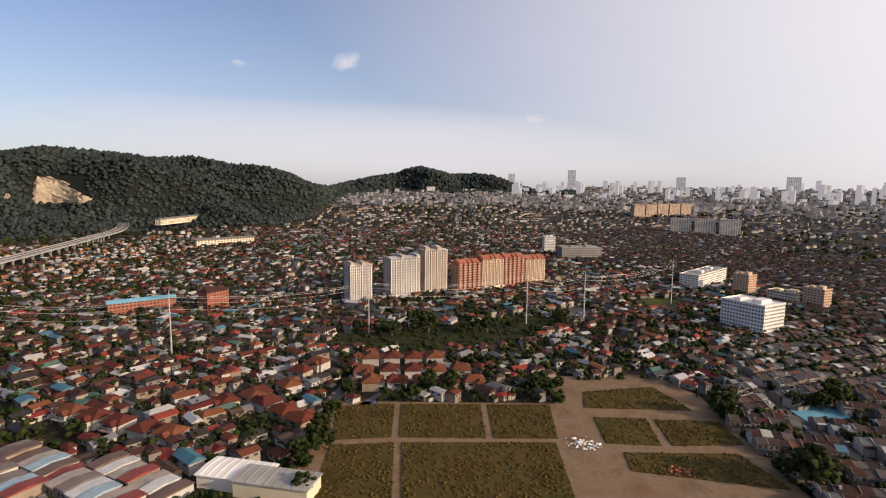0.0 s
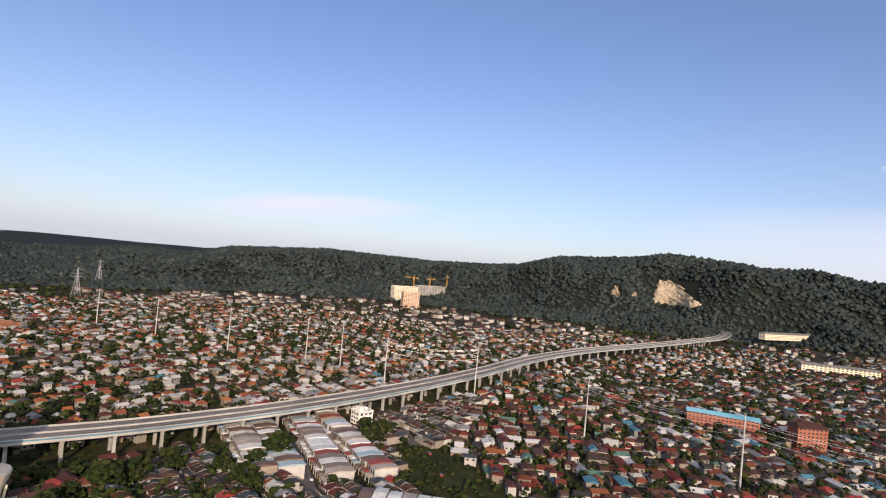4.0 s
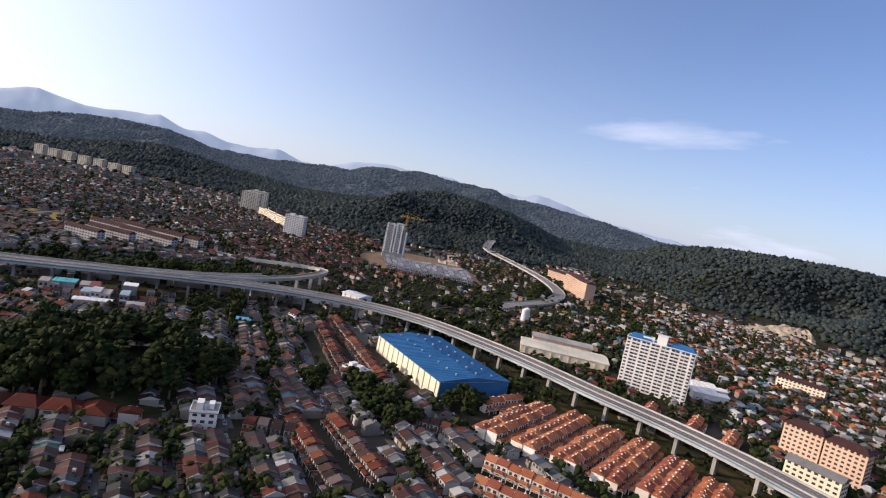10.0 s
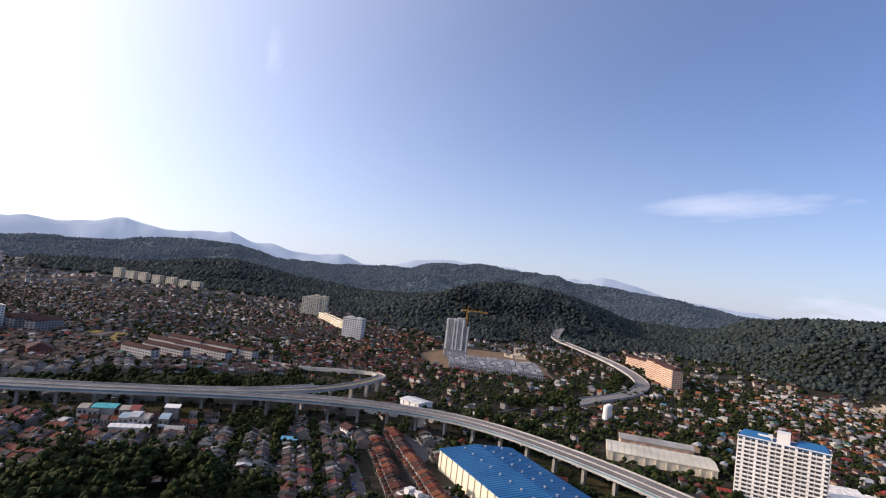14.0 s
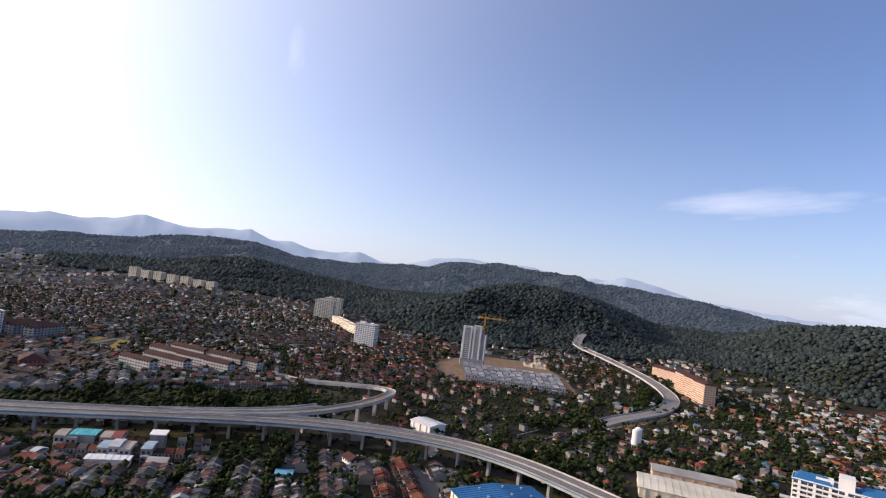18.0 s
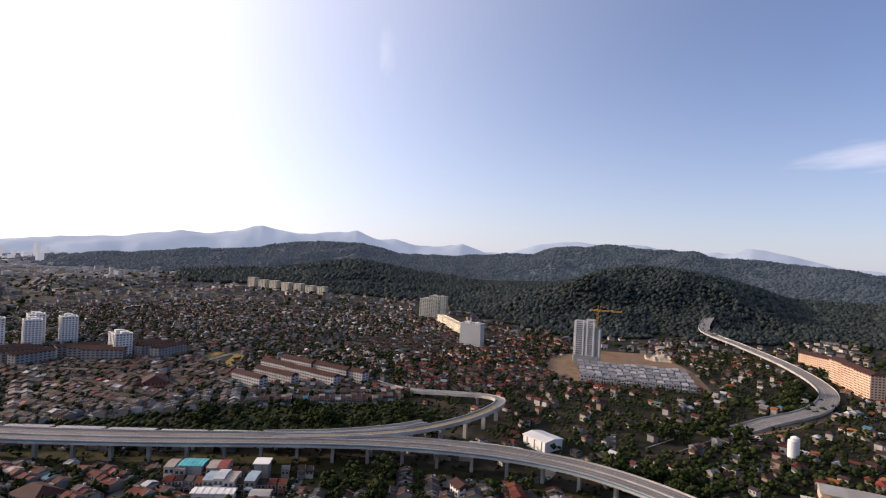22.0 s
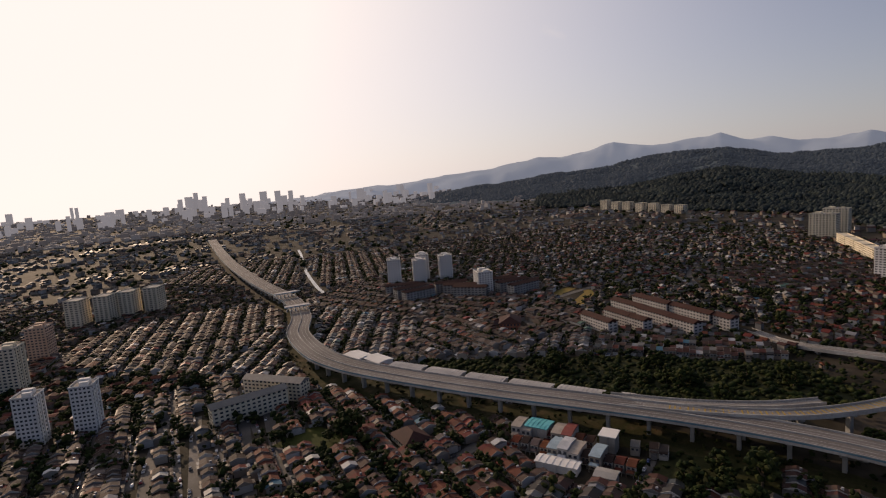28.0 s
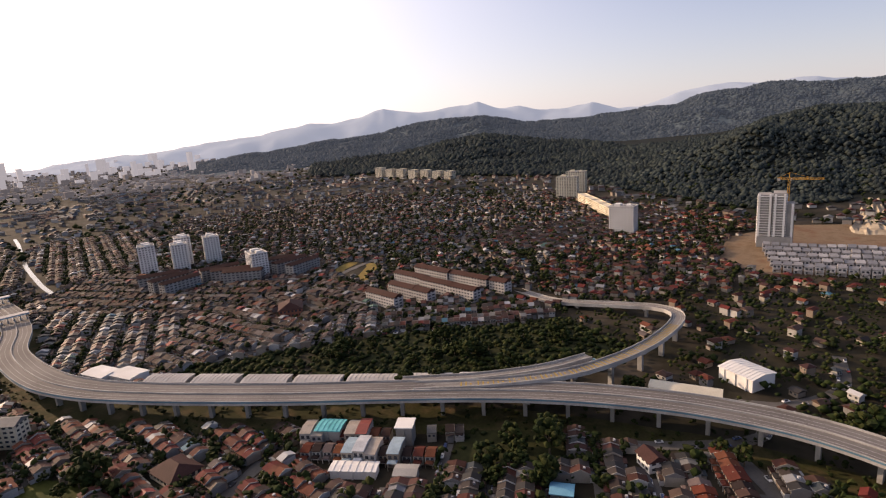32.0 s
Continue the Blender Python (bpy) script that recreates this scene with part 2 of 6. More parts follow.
# bluer than the near forest: haze put into the colour, emission added below
M_FOREST_FAR = material("far rainforest with painted haze", [(0.0286, 0.0405, 0.052), (0.0364, 0.05, 0.06), (0.0442, 0.0567, 0.068)], vary="island", amount=0.3, fine=0.1)
M_LEAF = material("tree leaves", [(0.0118, 0.0197, 0.00553), (0.0197, 0.0297, 0.0079), (0.0158, 0.0218, 0.0079), (0.0297, 0.0355, 0.00986)], vary="island", amount=0.35, fine=0.8, bump=0.4)
M_FOREST = material("rainforest crowns", [(0.0245, 0.034, 0.0337), (0.0324, 0.0425, 0.0398), (0.0195, 0.0276, 0.0296), (0.0402, 0.0496, 0.0437), (0.0272, 0.0354, 0.0367)], vary="island", amount=0.5, scale=0.011, fine=0.12, bump=0.4)
M_BARK = material("tree bark", [(0.12, 0.09, 0.06), (0.18, 0.14, 0.1)], scale=1.0, fine=6)
M_STEEL = material("galvanised steel", [(0.5, 0.5, 0.5), (0.58, 0.58, 0.57)], rough=0.45, metal=0.6)
M_YELLOW = material("yellow crane paint", [(0.6, 0.32, 0.05), (0.55, 0.28, 0.05)], rough=0.5)
M_GRASS = material("mown grass", [(0.0364, 0.0488, 0.0117), (0.0624, 0.0683, 0.0175)], scale=0.04, fine=0.5, amount=0.3)
M_DRYGRASS = material("dry field grass", [(0.0528, 0.04043, 0.01155), (0.0726, 0.05198, 0.0165), (0.0396, 0.0375, 0.0099)], scale=0.05, fine=0.4, amount=0.4)
M_SPORT = material("worn yellow turf", [(0.17, 0.125, 0.035), (0.21, 0.15, 0.045), (0.12, 0.105, 0.03)], scale=0.04, fine=0.5, amount=0.3)
M_SCRUB = material("rank scrub", [(0.0206, 0.0256, 0.0099), (0.033, 0.0341, 0.0124)], scale=0.05, fine=0.3, amount=0.4)
M_EARTH = material("bare sandy earth", [(0.1581, 0.1054, 0.06324), (0.1895, 0.1368, 0.08925), (0.1368, 0.07905, 0.04743)], scale=0.05, fine=0.4, amount=0.25)
M_ROCK = material("quarried rock face", [(0.315, 0.247, 0.165), (0.375, 0.315, 0.232), (0.225, 0.18, 0.128)], scale=0.04, fine=0.2, amount=0.3, bump=0.5)
M_WATER = material("river water", [(0.1, 0.1, 0.09), (0.13, 0.12, 0.1)], rough=0.15, spec=0.6, bump=0.05)
# pale blue base colour stands for haze; its emission is set further down
M_FAR = material("distant hills with painted blue haze", [(0.16, 0.19, 0.23), (0.2, 0.23, 0.27)], scale=0.002, fine=0.01, amount=0.08, bump=0)
def haze_glow(m, colour, strength):
    """Gives a distant material emission, standing in for light scattered by the air before it."""
    b = m.node_tree.nodes["Principled BSDF"]
    b.inputs["Emission Color"].default_value, b.inputs["Emission Strength"].default_value = (*colour, 1), strength
    return m


haze_glow(M_FAR, (0.55, 0.62, 0.73), 0.38)
haze_glow(M_FOREST_FAR, (0.5, 0.58, 0.7), 0.05)
# blue-grey base colour, with emission below, holds the haze over this range
M_MID = material("far wooded range with painted haze", [(0.05, 0.068, 0.075), (0.062, 0.08, 0.085)], scale=0.004, fine=0.02, amount=0.25, bump=0)
# greyed base colour and emission paint haze over the towers
M_HAZECITY = material("distant towers with painted haze", [(0.13, 0.13, 0.143), (0.169, 0.169, 0.176), (0.111, 0.117, 0.13)], vary="island", amount=0.1, bump=0)
haze_glow(M_HAZECITY, (0.66, 0.65, 0.67), 0.5)
# muted colours plus emission imitate haze over the farthest houses
M_HAZETOWN = material("distant houses with painted haze", [(0.112, 0.091, 0.084), (0.168, 0.154, 0.147), (0.077, 0.07, 0.07), (0.224, 0.217, 0.21)], vary="island", amount=0.2, bump=0)
haze_glow(M_HAZETOWN, (0.62, 0.6, 0.62), 0.12)
haze_glow(M_MID, (0.5, 0.58, 0.68), 0.06)
M_CAR = material("car paint", [(0.6, 0.6, 0.6), (0.08, 0.08, 0.09), (0.35, 0.36, 0.38), (0.3, 0.04, 0.04), (0.75, 0.75, 0.75), (0.06, 0.1, 0.25)], rough=0.3, vary="object", bump=0, spec=0.5)
M_TEAL = material("turquoise metal roof", [(0.1, 0.4, 0.42), (0.14, 0.46, 0.48)], rough=0.6)
M_YELLOWLINE = material("worn yellow road paint", [(0.36, 0.24, 0.05), (0.3, 0.21, 0.06)], fine=1.0)
M_LINE = material("white road paint", [(0.42, 0.42, 0.408), (0.36, 0.36, 0.348)], fine=1.0)


M_TUFT = material("dry grass tufts", [(0.066, 0.0459, 0.0132), (0.09, 0.0594, 0.018), (0.045, 0.0405, 0.012), (0.078, 0.0486, 0.0168)], vary="island", amount=0.35)


# ---- ground ----
def ground_material():
    m = material("town ground", [(0.02, 0.02, 0.011), (0.03, 0.026, 0.018), (0.052, 0.044, 0.035)], scale=0.02, fine=0.12, amount=0.4)
    n, l = m.node_tree.nodes, m.node_tree.links
    b = n["Principled BSDF"]
    town = b.inputs["Base Color"].links[0].from_socket
    at = n.new("ShaderNodeAttribute")
    at.attribute_name = "wooded"
    mix = n.new("ShaderNodeMix")
    mix.data_type = "RGBA"
    l.new(at.outputs["Fac"], mix.inputs[0]), l.new(town, mix.inputs[6])
    mix.inputs[7].default_value = (0.0135, 0.0165, 0.014, 1)
    l.new(mix.outputs[2], b.inputs["Base Color"])
    return m


# heading, distance of the ridge, distance of the foot, angle of the ridge over the eye
RIDGES = np.array([(-12, 3700, 3450, -0.75), (-8.8, 3700, 3450, 0.05), (-5.8, 3700, 3450, 0.35), (-3.2, 3700, 3400, 0.65), (-0.7, 3700, 3400, 0.6), (0.8, 3700, 3350, 0.95), (2.3, 3700, 3300, 1.35), (3.6, 3700, 3300, 1.1), (4.9, 3700, 3300, 0.6), (6.9, 3600, 3200, 0.25), (9.4, 3400, 3000, -0.35), (11.5, 2700, 2300, -0.85),
                   (13, 2000, 1650, -0.6), (15, 1950, 1550, 0.4), (17.5, 1900, 1450, 1.1), (20.8, 1900, 1400, 1.3), (23.5, 1900, 1400, 1.95), (27.2, 1900, 1350, 1.85), (30.3, 1900, 1320, 2.15), (35.2, 1900, 1300, 2.4), (38.2, 1900, 1300, 1.8), (41.5, 1900, 1300, 1.55), (45, 1900, 1300, 1.3), (49, 1900, 1320, 0.15), (52, 1900, 1340, -0.15), (57.8, 1900, 1350, -0.45), (62.5, 1900, 1350, -0.35),
                   (67.8, 1900, 1300, -0.15), (73, 1900, 1270, -0.45), (77, 1900, 1250, -0.75), (81, 1950, 1230, -1.8), (85.2, 2000, 1200, -1.6), (90, 2000, 1170, -2.25), (93.2, 2000, 1150, -2.45), (96.3, 1950, 1130, -2), (100.5, 1850, 1110, -1.4), (105, 1800, 1100, -0.2), (109.2, 1750, 1090, 0.1), (114.6, 1700, 1080, 0.7), (120, 1750, 1100, 0.6), (125.5, 1850, 1180, 0.25), (131, 2050, 1350, -0.65),
                   (136, 2200, 1500, -3.1), (137.6, 2200, 1500, -4), (141.5, 2100, 1250, -2), (145.9, 2000, 1150, -0.3), (149, 2000, 1100, 0.2), (152.5, 1950, 1090, 0.35), (156, 1850, 1100, -0.4), (159, 1750, 1180, -1.8), (163, 1750, 1250, -2.45), (166.5, 1900, 1380, -3.0), (169, 2200, 1500, -2.9), (172.7, 2500, 1600, -2.0), (176.2, 2600, 1650, -1.3), (179.7, 2700, 1700, -0.7), (183.6, 2700, 1760, -1.2), (188, 2700, 1980, -2.1), (191.6, 2700, 2060, -2.3), (195, 2750, 2150, -2.4), (198.6, 2850, 2450, -3.4), (201, 2900, 2500, -3.8)])
# the higher range behind
BACK = np.array([(84, -3), (100, -2.5), (112, -1.5), (124, -0.9), (128, -0.4), (131, -0.1), (137.6, 0.45), (143, 1), (148.3, 1.4), (152, 1.35), (155.7, 1.7), (157.5, 1.85), (161, 1.4), (163.3, 0.65), (165.5, 0.6), (168.5, 0.4), (173.5, 0), (176.9, 0.25), (180, 1.05), (183.3, 1), (186.5, 0.6), (190.4, -0.15), (194.6, -0.2), (200, -0.85), (204.6, -1.15), (210, -1.95), (213, -2.75)])
RIDGES_HEAD = np.concatenate([[-60], RIDGES[:, 0], [225, 300]])
rng = np.random.default_rng(7)
WAVES = [(rng.uniform(0.0016, 0.009), rng.uniform(0, 6.28), rng.uniform(0, 6.28)) for _ in range(14)]


def rolling(x, y):
    s = 0
    for k, a, p in WAVES:
        s = s + np.sin((x * np.cos(a) + y * np.sin(a)) * k * 2 + p) / (1 + k * 350)
    return s / 3.2


def terrain(x, y):
    """Height of the land, and how far up the wooded hills it is (0 to 1). Works on arrays."""
    x, y = np.asarray(x, float), np.asarray(y, float)
    r = np.hypot(x, y) + 1e-6
    head = (np.degrees(np.arctan2(y, x)) + 60) % 360 - 60
    col = [np.concatenate([[RIDGES[0, k]], RIDGES[:, k], [RIDGES[-1, k]] * 2]) for k in range(4)]
    far, foot, up = (np.interp(head, RIDGES_HEAD, col[k]) for k in (1, 2, 3))
    edge = np.interp(head, [-60, -14, -5, 186, 197, 300], [0, 0, 1, 1, 0, 0])
    gully = np.abs(rolling(x * 3.1 + 90, y * 3.1 - 40))
    top = np.maximum(116 + far * np.tan(np.radians(up)), 15) * edge
    k = np.clip((r - foot + 90 * rolling(x * 1.7, y * 1.7)) / (far - foot), 0, 1)
    k = k * k * (3 - 2 * k)
    fall = np.clip((r - far) / 1500, 0, 1)
    wild = rolling(x, y)
    spur = rolling(x * 2.3 + 400, y * 2.3)
    h = top * k * (1 + 0.22 * wild * (1 - 0.85 * k) + 1.5 * spur * (1 - k) - 0.55 * gully * (1 - k * k)) * (1 - 0.35 * fall)
    far_up = np.interp(head, [-60, 8, 20, 190, 205, 260, 300], [98, 98, 60, 60, 34, 34, 98])
    plain = far_up * np.clip((r - 1400) / 3200, 0, 1) ** 1.25 * (1 - np.clip(h / 40, 0, 1))
    return h + plain + 10 * np.clip((r - 500) / 700, 0, 1) * edge, np.clip(k * 9, 0, 1) * np.clip(edge * 3, 0, 1)


def gz(x, y):
    return float(terrain(x, y)[0])


radii = np.concatenate([np.linspace(0, 1000, 26), np.linspace(1040, 3800, 80), np.linspace(3900, 4700, 8)])
heads = np.radians(np.linspace(0, 360, 541)[:-1])
gx, gy = np.outer(radii[1:], np.cos(heads)), np.outer(radii[1:], np.sin(heads))
gh, gw = terrain(gx, gy)
n_h = len(heads)
verts = [(0, 0, 0)] + list(zip(gx.ravel(), gy.ravel(), gh.ravel()))
faces = [(0, 1 + i, 1 + (i + 1) % n_h) for i in range(n_h)]
for j in range(len(radii) - 2):
    a, b = 1 + j * n_h, 1 + (j + 1) * n_h
    faces += [(a + i, b + i, b + (i + 1) % n_h, a + (i + 1) % n_h) for i in range(n_h)]
me = bpy.data.meshes.new("ground")
me.from_pydata(verts, [], faces)
me.attributes.new("wooded", "FLOAT", "POINT").data.foreach_set("value", np.concatenate([[0], gw.ravel()]).astype(np.float32))
me.polygons.foreach_set("use_smooth", [True] * len(me.polygons))
me.materials.append(ground_material())
ground = tagged(new("ground", me), "Valley floor of a hillside town rising into wooded hills", "ground", kind="structure")


# ---- building kit ----
class Kit:
    """Collects faces of one mesh."""

    def __init__(self):
        self.v, self.f = [], []

    def add(self, verts, faces):
        k = len(self.v)
        self.v += verts
        self.f += [tuple(i + k for i in f) for f in faces]
        return self

    def box(self, x, y, z, sx, sy, sz, ang=0.0, taper=1.0):
        """A box on z, sx by sy by sz, turned by ang; taper narrows its top."""
        c, s = math.cos(ang), math.sin(ang)
        vs = []
        for zz, k in ((z, 1.0), (z + sz, taper)):
            for dx, dy in ((-1, -1), (1, -1), (1, 1), (-1, 1)):
                u, w = dx * sx / 2 * k, dy * sy / 2 * k
                vs.append((x + u * c - w * s, y + u * s + w * c, zz))
        return self.add(vs, [(3, 2, 1, 0), (4, 5, 6, 7), (0, 1, 5, 4), (1, 2, 6, 5), (2, 3, 7, 6), (3, 0, 4, 7)])

    def gable(self, x, y, z, sx, sy, h, ang=0.0, hip=0.0, lip=0.25):
        """A pitched roof with its ridge along x; hip pulls in the ridge's ends; lip is the eaves' thickness."""
        c, s = math.cos(ang), math.sin(ang)
        a, b, r = sx / 2, sy / 2, sx / 2 - hip
        local = [(-a, -b, z), (a, -b, z), (a, b, z), (-a, b, z), (-a, -b, z + lip), (a, -b, z + lip), (a, b, z + lip), (-a, b, z + lip), (-r, 0, z + h), (r, 0, z + h)]
        vs = [(x + u * c - w * s, y + u * s + w * c, q) for u, w, q in local]
        return self.add(vs, [(3, 2, 1, 0), (0, 1, 5, 4), (1, 2, 6, 5), (2, 3, 7, 6), (3, 0, 4, 7), (4, 5, 9, 8), (6, 7, 8, 9), (5, 6, 9), (7, 4, 8)])

    def tube(self, x, y, z, r0, r1, h, n=10):
        vs = [(x + r * math.cos(6.2832 * i / n), y + r * math.sin(6.2832 * i / n), q) for r, q in ((r0, z), (r1, z + h)) for i in range(n)]
        return self.add(vs, [tuple(range(n - 1, -1, -1)), tuple(range(n, 2 * n))] + [(i, (i + 1) % n, n + (i + 1) % n, n + i) for i in range(n)])

    def strut(self, p, q, w):
        """A square bar from p to q."""
        p, q = Vector(p), Vector(q)
        d = (q - p).normalized()
        a = d.cross(Vector((0, 0, 1)) if abs(d.z) < 0.9 else Vector((1, 0, 0))).normalized() * w / 2
        b = d.cross(a).normalized() * w / 2
        vs = [tuple(e + i * a + j * b) for e in (p, q) for i, j in ((-1, -1), (1, -1), (1, 1), (-1, 1))]
        return self.add(vs, [(3, 2, 1, 0), (4, 5, 6, 7), (0, 1, 5, 4), (1, 2, 6, 5), (2, 3, 7, 6), (3, 0, 4, 7)])

    def mesh(self, name, mat):
        m = bpy.data.meshes.new(name)
        m.from_pydata(self.v, [], self.f)
        m.materials.append(mat)
        return m


def thing(name, x, y, ang, label, category, group="", z=None):
    ob = new(name)
    ob.matrix_basis = Matrix.Translation((x, y, gz(x, y) if z is None else z)) @ Matrix.Rotation(ang, 4, "Z")
    return tagged(ob, label, category, group)


def part(name, kit, mat, parent, label="", at=None):
    data = kit.mesh(name, mat) if isinstance(kit, Kit) else kit
    ob = new(name, data)
    ob.parent = parent
    if at is not None:
        ob.matrix_basis = at
    if label:
        ob["label"] = label
    return ob


def stuff(name, kit, mat, label, category, smooth=False):
    m = kit.mesh(name, mat)
    if smooth:
        m.polygons.foreach_set("use_smooth", [True] * len(m.polygons))
    return tagged(new(name, m), label, category, kind="stuff")


def sheet(name, pts, z, mat, label, category="ground", thick=0.3):
    """A flat patch of ground with a low edge."""
    k = Kit()
    n = len(pts)
    vs = [(x, y, gz(x, y) + z - thick) for x, y in pts] + [(x, y, gz(x, y) + z) for x, y in pts]
    k.add(vs, [tuple(range(n, 2 * n)), tuple(range(n - 1, -1, -1))] + [(i, (i + 1) % n, n + (i + 1) % n, n + i) for i in range(n)])
    me = k.mesh(name, mat)
    bm = bmesh.new()
    bm.from_mesh(me)
    bmesh.ops.recalc_face_normals(bm, faces=bm.faces)
    bmesh.ops.triangulate(bm, faces=bm.faces)
    bm.to_mesh(me)
    bm.free()
    return tagged(new(name, me), label, category, kind="structure")


def curve(points, step=8.0):
    """Points evenly spaced along a smooth line through the given ones."""
    p = [np.array(q, float) for q in points]
    p = [2 * p[0] - p[1]] + p + [2 * p[-1] - p[-2]]
    out = []
    for i in range(1, len(p) - 2):
        n = max(2, int(np.linalg.norm(p[i + 1] - p[i]) / step))
        for k in range(n):
            t = k / n
            out.append(0.5 * ((2 * p[i]) + (-p[i - 1] + p[i + 1]) * t + (2 * p[i - 1] - 5 * p[i] + 4 * p[i + 1] - p[i + 2]) * t * t + (-p[i - 1] + 3 * p[i] - 3 * p[i + 1] + p[i + 2]) * t ** 3))
    out.append(p[-2])
    return np.array(out)


def ribbon(line, offset, width, z0, z1, kit=None):
    """A band with thickness that follows a line of (x, y, z); its cross-section runs from z0 to z1 about the line's height."""
    kit = kit or Kit()
    d = np.gradient(line[:, :2], axis=0)
    d /= np.linalg.norm(d, axis=1)[:, None]
    nrm = np.stack([d[:, 1], -d[:, 0]], 1)
    vs = []
    offset, width = np.broadcast_to(offset, len(line)), np.broadcast_to(width, len(line))
    for p, m, off, wide in zip(line, nrm, offset, width):
        for o, z in ((-wide / 2, z0), (wide / 2, z0), (wide / 2, z1), (-wide / 2, z1)):
            q = p[:2] + m * (off + o)
            vs.append((q[0], q[1], p[2] + z))
    fs = []
    for i in range(len(line) - 1):
        a, b = 4 * i, 4 * i + 4
        fs += [(a + 1, a, b, b + 1), (a + 2, a + 1, b + 1, b + 2), (a + 3, a + 2, b + 2, b + 3), (a, a + 3, b + 3, b)]
    e = 4 * (len(line) - 1)
    fs += [(0, 1, 2, 3), (e + 3, e + 2, e + 1, e)]
    return kit.add(vs, fs)


# ---- what the plan keeps free of houses and trees ----
CELL, SPAN = 6.0, 1500
N_CELL = int(2 * SPAN / CELL)
taken = np.zeros((N_CELL, N_CELL), bool)
cell_x, cell_y = np.meshgrid((np.arange(N_CELL) + 0.5) * CELL - SPAN, (np.arange(N_CELL) + 0.5) * CELL - SPAN, indexing="ij")


def keep_disc(x, y, r):
    taken[(cell_x - x) ** 2 + (cell_y - y) ** 2 < r * r] = True


def keep_box(x, y, sx, sy, ang, rim=4.0):
    c, s = math.cos(ang), math.sin(ang)
    u, w = (cell_x - x) * c + (cell_y - y) * s, -(cell_x - x) * s + (cell_y - y) * c
    taken[(abs(u) < sx / 2 + rim) & (abs(w) < sy / 2 + rim)] = True


def inside(pts, x, y):
    hit = np.zeros(np.shape(x), bool)
    for (x0, y0), (x1, y1) in zip(pts, pts[1:] + pts[:1]):
        cross = (y0 > y) != (y1 > y)
        hit ^= cross & (x < (x1 - x0) * (y - y0) / ((y1 - y0) or 1e-9) + x0)
    return hit


def keep_area(pts):
    taken[inside(pts, cell_x, cell_y)] = True


def keep_line(line, half):
    for p in line:
        keep_disc(p[0], p[1], half)


def is_free(x, y):
    i, j = int((x + SPAN) / CELL), int((y + SPAN) / CELL)
    return not (0 <= i < N_CELL and 0 <= j < N_CELL) or not taken[i, j]


# ---- elevated expressway ----
def expressway(name, points, width, label, pier_gap, panel, pier_from=0, cross=True, widen=0.0):
    line = curve(points, 9)
    extra = widen * np.clip(np.minimum((line[:, 1] + 300) / 60, (115 - line[:, 1]) / 90), 0, 1) * (line[:, 0] < -380)
    road = thing(name, 0, 0, 0, label, "elevated road", z=0)
    part("deck", ribbon(line, extra / 2, width + extra, -1.6, 0.0), M_DECK, road)
    for side in (-1, 1):
        part("carriageway", ribbon(line, side * (width / 4 + 0.2), width / 2 - 2.4, 0.0, 0.06), M_LANES if cross else M_DECK, road, "worn grey lanes")
        wall = part("parapet", ribbon(line, side * (width / 2 - 0.2) + extra * (side > 0), 0.45, -1.9, 1.1), M_PARAPET, road, "pale concrete edge wall")
        if panel:
            part("panel", ribbon(line, side * (width / 2 + 0.09) + extra * (side > 0), 0.1, -0.3, 0.6), M_PANEL, wall, "light blue cladding")
        for lane in (0.36, 0.66):
            part("lane_line", ribbon(line, side * width / 2 * lane, 0.2, 0.06, 0.08), M_LINE, road)
    if cross:
        part("median", ribbon(line, 0, 0.7, 0.0, 0.9), M_PARAPET, road, "concrete median barrier")
    keep_line(line, width / 2 + 6 + widen / 2)
    seg = np.concatenate([[0], np.cumsum(np.linalg.norm(np.diff(line[:, :2], axis=0), axis=1))])
    d = np.gradient(line[:, :2], axis=0)
    for s in np.arange(pier_from, seg[-1], pier_gap):
        x, y, z = (float(np.interp(s, seg, line[:, k])) for k in range(3))
        ang = math.atan2(np.interp(s, seg, d[:, 1]), np.interp(s, seg, d[:, 0]))
        g = gz(x, y) - 0.5
        if z - g < 5 or math.hypot(x, y) > 1300:
            continue
        k = Kit().box(0, 0, z - 3.4 - g, 2.4, width * 0.8, 1.8)
        if x > -130 and cross:
            for o in (-1, 1):
                k.box(0, o * width * 0.32, 0, 1.8, 1.8, z - 3.4 - g)
        else:
            k.box(0, 0, 0, 2.2, 3.4, z - 3.4 - g)
        part("pier", k, M_GREYCON, road, at=Matrix.Translation((x, y, g)) @ Matrix.Rotation(ang, 4, "Z"))
    return line


MAIN = [(1600, 930, 34), (1240, 710, 24), (1020, 648, 22), (845, 618, 19.5), (680, 590, 18), (534, 545, 17), (418, 492, 16), (328, 454, 16), (247, 425, 16), (190, 408, 16), (142, 396, 16), (71, 384, 16), (3, 380, 16), (-64, 374, 16), (-110, 371, 16), (-150, 367, 16), (-195, 357, 16),
        (-245, 340, 16), (-296, 326, 16), (-345, 308, 16), (-395, 283, 16), (-432, 250, 16), (-456, 208, 16), (-470, 165, 16), (-478, 120, 16), (-481, 75, 16), (-481, 25, 16), (-480, -30, 16), (-481, -85, 16), (-484, -137, 16), (-491, -188, 16), (-510, -238, 16), (-556, -302, 16), (-615, -352, 16),
        (-684, -436, 16), (-790, -619, 16), (-971, -896, 16), (-1300, -1350, 16)]
main_line = expressway("expressway", MAIN, 23, "Long elevated concrete expressway on piers, empty lanes, pale blue edge panels", 25, True, widen=2)
verge = main_line[(np.hypot(main_line[:, 0], main_line[:, 1]) < 900)].copy()
